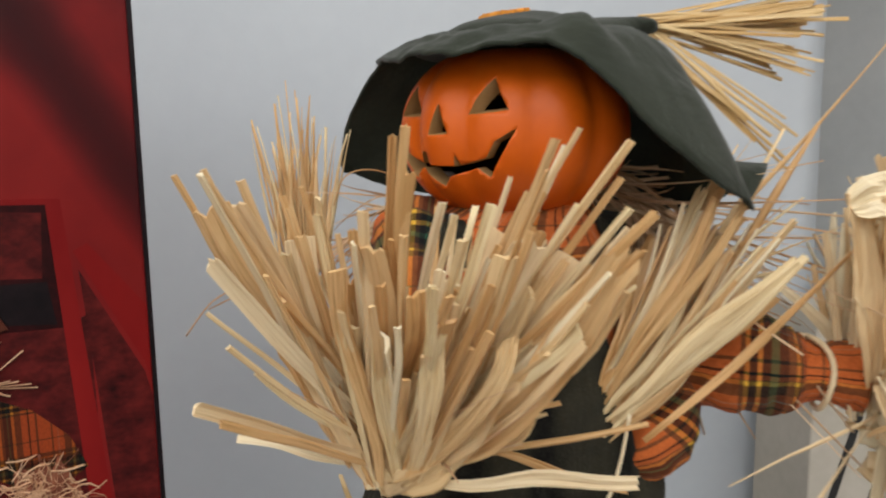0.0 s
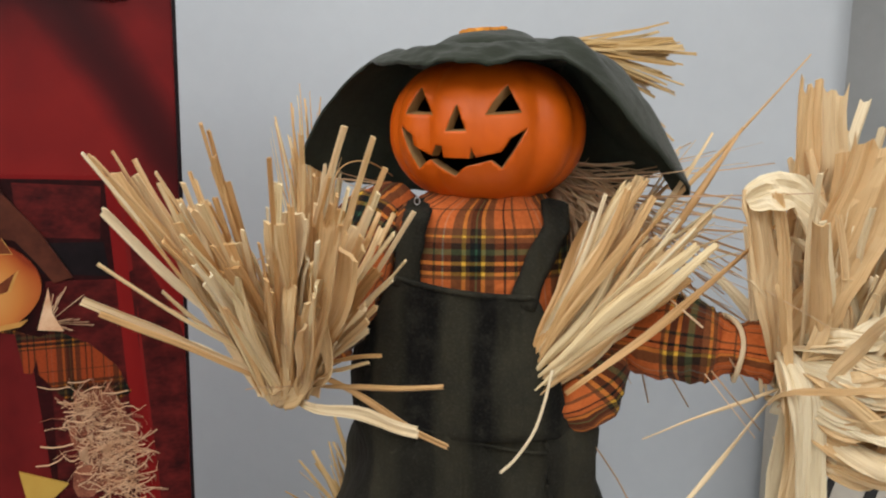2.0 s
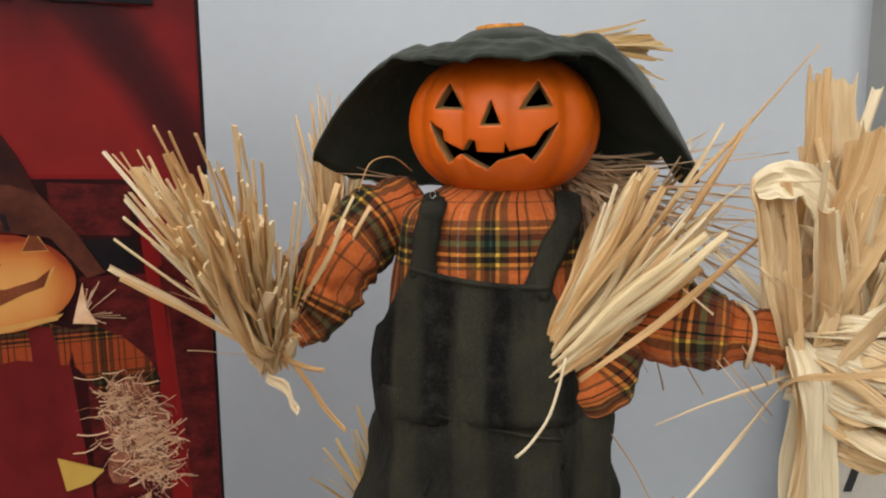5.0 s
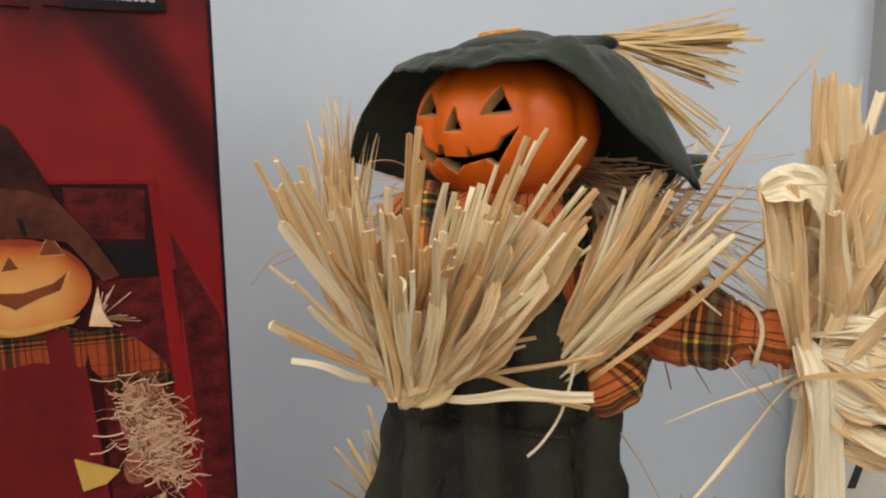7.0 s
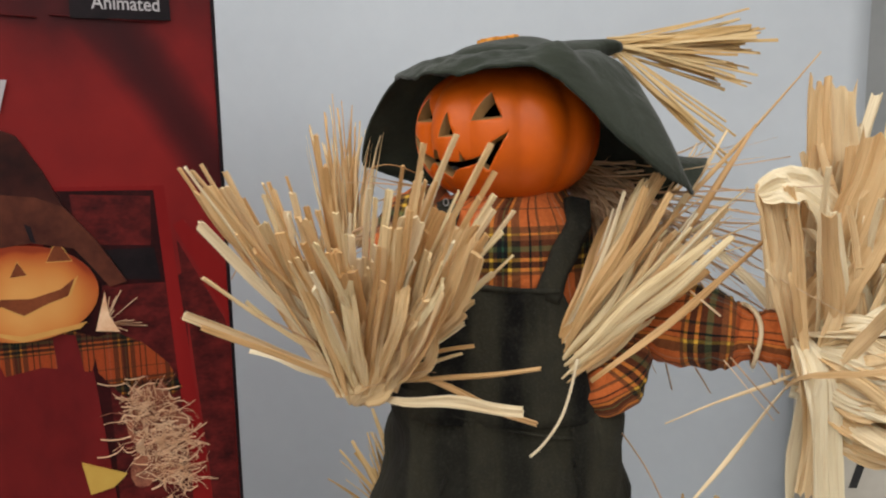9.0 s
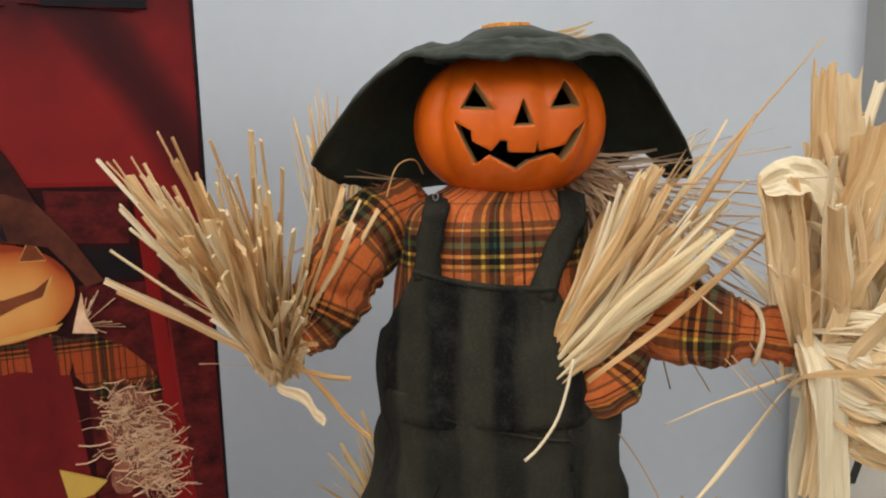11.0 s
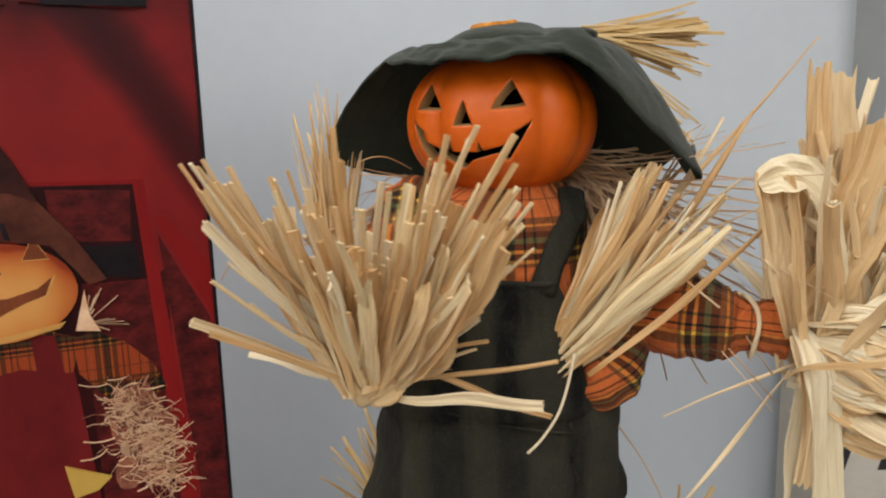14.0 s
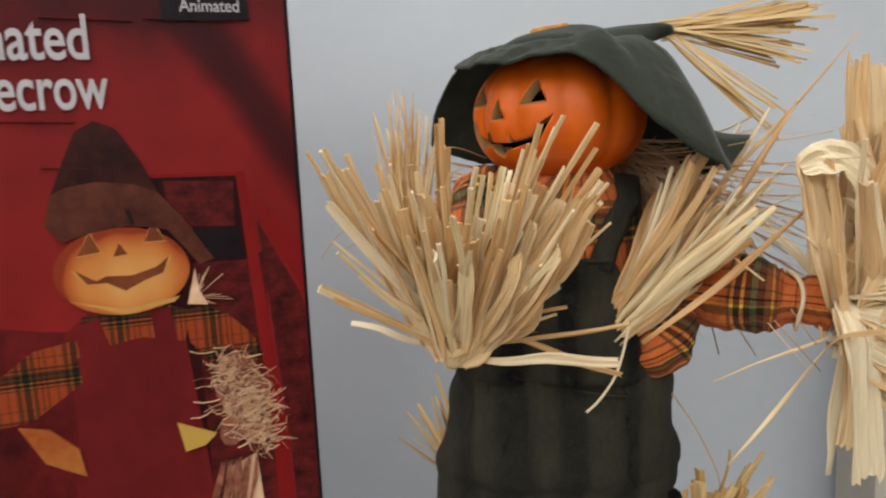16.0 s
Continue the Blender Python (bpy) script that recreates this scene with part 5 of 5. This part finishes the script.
    flat("printed_leaf", [(-0.215, 0.335), (-0.195, 0.330), (-0.177, 0.312), (-0.174, 0.290), (-0.20, 0.305)], orange)
    flat("printed_pumpkin", blob(-0.1335, 0.4435, 0.0465, 0.0325, 40), globe)
    flat("printed_chin", [(-0.172, 0.425), (-0.135, 0.411), (-0.100, 0.417), (-0.096, 0.421), (-0.135, 0.415)], edge)
    for pts in ([(-0.163, 0.457), (-0.147, 0.459), (-0.153, 0.474)], [(-0.117, 0.464), (-0.102, 0.464), (-0.110, 0.478)], [(-0.139, 0.455), (-0.129, 0.456), (-0.134, 0.465)],
                [(-0.166, 0.447), (-0.158, 0.436), (-0.145, 0.436), (-0.133, 0.429), (-0.118, 0.436), (-0.106, 0.440), (-0.101, 0.452), (-0.110, 0.445), (-0.128, 0.440), (-0.145, 0.441), (-0.152, 0.438)]):
        mx_, mz_ = sum(p[0] for p in pts) / len(pts), sum(p[1] for p in pts) / len(pts)
        flat("printed_hole", [(mx_ + (x - mx_) * 1.07, mz_ + (z - mz_) * 1.12) for x, z in pts], edge)
        flat("printed_hole", pts, hole)
    flat("printed_hat", [(-0.176, 0.500), (-0.165, 0.525), (-0.155, 0.546), (-0.142, 0.553), (-0.128, 0.547), (-0.115, 0.525), (-0.104, 0.500), (-0.110, 0.49), (-0.14, 0.495)], brown)
    flat("printed_brim", [(-0.176, 0.502), (-0.165, 0.507), (-0.145, 0.510), (-0.120, 0.507), (-0.104, 0.500), (-0.085, 0.475), (-0.069, 0.447), (-0.080, 0.444), (-0.088, 0.456), (-0.100, 0.472),
                          (-0.125, 0.477), (-0.150, 0.474), (-0.172, 0.468), (-0.181, 0.480)], tan)
    r3 = random.Random(5)
    for k in range(7):
        x, z, l = r3.uniform(-0.30, -0.09), r3.uniform(0.52, 0.66), r3.uniform(0.02, 0.07)
        if x + l < -0.006:
            flat("board_line", [(x, z), (x + l, z - 0.002), (x + l, z - 0.0022), (x, z - 0.0002)], red2)
    flat("printed_mark", [(-0.128, 0.490), (-0.124, 0.488), (-0.122, 0.477), (-0.125, 0.478)], black)
    # black tag and title
    flat("black_tag", [(-0.090, 0.622), (-0.029, 0.623), (-0.029, 0.675), (-0.090, 0.675)], black)
    flat("edge_ink", [(-0.0026, 0.0), (-0.0002, 0.0), (-0.0002, 0.70), (-0.0026, 0.70)], black)

    def words(text, x_right, z_base, size, mat, heavy=0.0, squeeze=0.8):
        level[0] += 1
        cu = bpy.data.curves.new("lettering", "FONT")
        cu.body, cu.size, cu.align_x, cu.extrude, cu.offset = text, size, "RIGHT", 0.0001, heavy
        t = new("lettering", cu)
        mesh = bpy.data.meshes.new_from_object(t.evaluated_get(bpy.context.evaluated_depsgraph_get()))
        bpy.data.objects.remove(t)
        mesh.materials.clear()
        mesh.materials.append(mat)
        ob = new("lettering", mesh)
        ob.parent = body
        for v in mesh.vertices:
            v.co.x *= squeeze
        ob.matrix_basis = Matrix.Translation((x_right, -0.000004 * level[0] - 0.0003, z_base)) @ pose(0, 0, 0, 90, 0, 0)
        return ob

    words("Animated", -0.035, 0.6285, 0.0125, white, 0.0001, 0.86)
    words("Animated", -0.138, 0.596, 0.0435, white, 0.0006, 0.69)
    words("Scarecrow", -0.130, 0.562, 0.0435, white, 0.0006, 0.635)
    return c


# ---- cream carton with black bars, beside the backdrop ----
def make_striped_carton():
    c = tagged(empty("striped_carton", pose(0.337, 0.25, 0)), "cream carton with slanting black bars standing by the backdrop", "box")
    cream = speckled("cream_card", (0.42, 0.38, 0.31), (0.52, 0.47, 0.40), 14, 0.6, 0.1)
    ink = speckled("black_ink", (0.008, 0.007, 0.007), (0.02, 0.018, 0.018), 40, 0.5, 0.05)
    part("carton_body", box_bm(bmesh.new(), (0, 0, 0), (0.30, 0.10, 0.375), 0.002), cream, c, smooth=False)
    for x, w, top in ((0.018, 0.008, 0.36), (0.060, 0.012, 0.365), (0.088, 0.022, 0.37), (0.135, 0.012, 0.36), (0.180, 0.022, 0.36), (0.235, 0.012, 0.36)):
        bm = bmesh.new()
        lean = 0.05
        pts = [(x, 0.18), (x + w, 0.18), (x + w + lean, top), (x + lean, top)]
        a = [bm.verts.new((px, -0.0008, z)) for px, z in pts]
        b = [bm.verts.new((px, 0.0004, z)) for px, z in pts]
        bm.faces.new(a)
        for i in range(4):
            bm.faces.new((a[(i + 1) % 4], a[i], b[i], b[(i + 1) % 4]))
        part("black_bar", bm, ink, c, smooth=False)
    return c


make_carton()
make_striped_carton()
scarecrow = make_scarecrow()
waving_arm = make_waving_arm(scarecrow)
head_part = make_head(scarecrow)


def motions():
    """The head turns from side to side and the arm swings out and back, about every eight seconds."""
    turn = [(0, -48.5), (0.5, -45.5), (1, -41), (1.5, -33.5), (2, -18.5), (2.5, -1.5), (3, 7.5), (3.5, 8.5), (4, 4), (4.5, -2), (5, -8), (5.5, -14), (6, -20), (6.5, -27.5), (7, -33), (7.5, -37), (8, -41), (8.5, -42),
            (9, -38.5), (9.5, -32), (10, -19), (10.5, -4), (11, 6), (11.5, 7.5), (12, 3.5), (12.5, -3), (13, -11), (13.5, -18), (14, -24), (14.5, -30.5), (15, -36), (15.5, -40.5), (16, -44)]
    swing = [(0, 8), (0.5, 10), (1, 15), (1.5, 23), (2, 31), (2.5, 41), (3, 51), (3.5, 58.5), (4, 61), (4.5, 61), (5, 57), (5.5, 43), (6, 23.5), (6.5, 4), (7, 0), (7.5, 0), (8, 4.5), (8.5, 11), (9, 17),
             (9.5, 26), (10, 35), (10.5, 45), (11, 53), (11.5, 59), (12, 61), (12.5, 58), (13, 52), (13.5, 32), (14, 12.5), (14.5, 2), (15, 0), (15.5, 3), (16, 8)]
    walk(head_part, [(t, Matrix.Translation(HEAD) @ pose(0, 0, 0, 0, 0, a)) for t, a in turn])
    walk(waving_arm, [(t, Matrix.Translation(SHOULDER) @ pose(0, 0, 0, 0, 0, -a)) for t, a in swing])


motions()
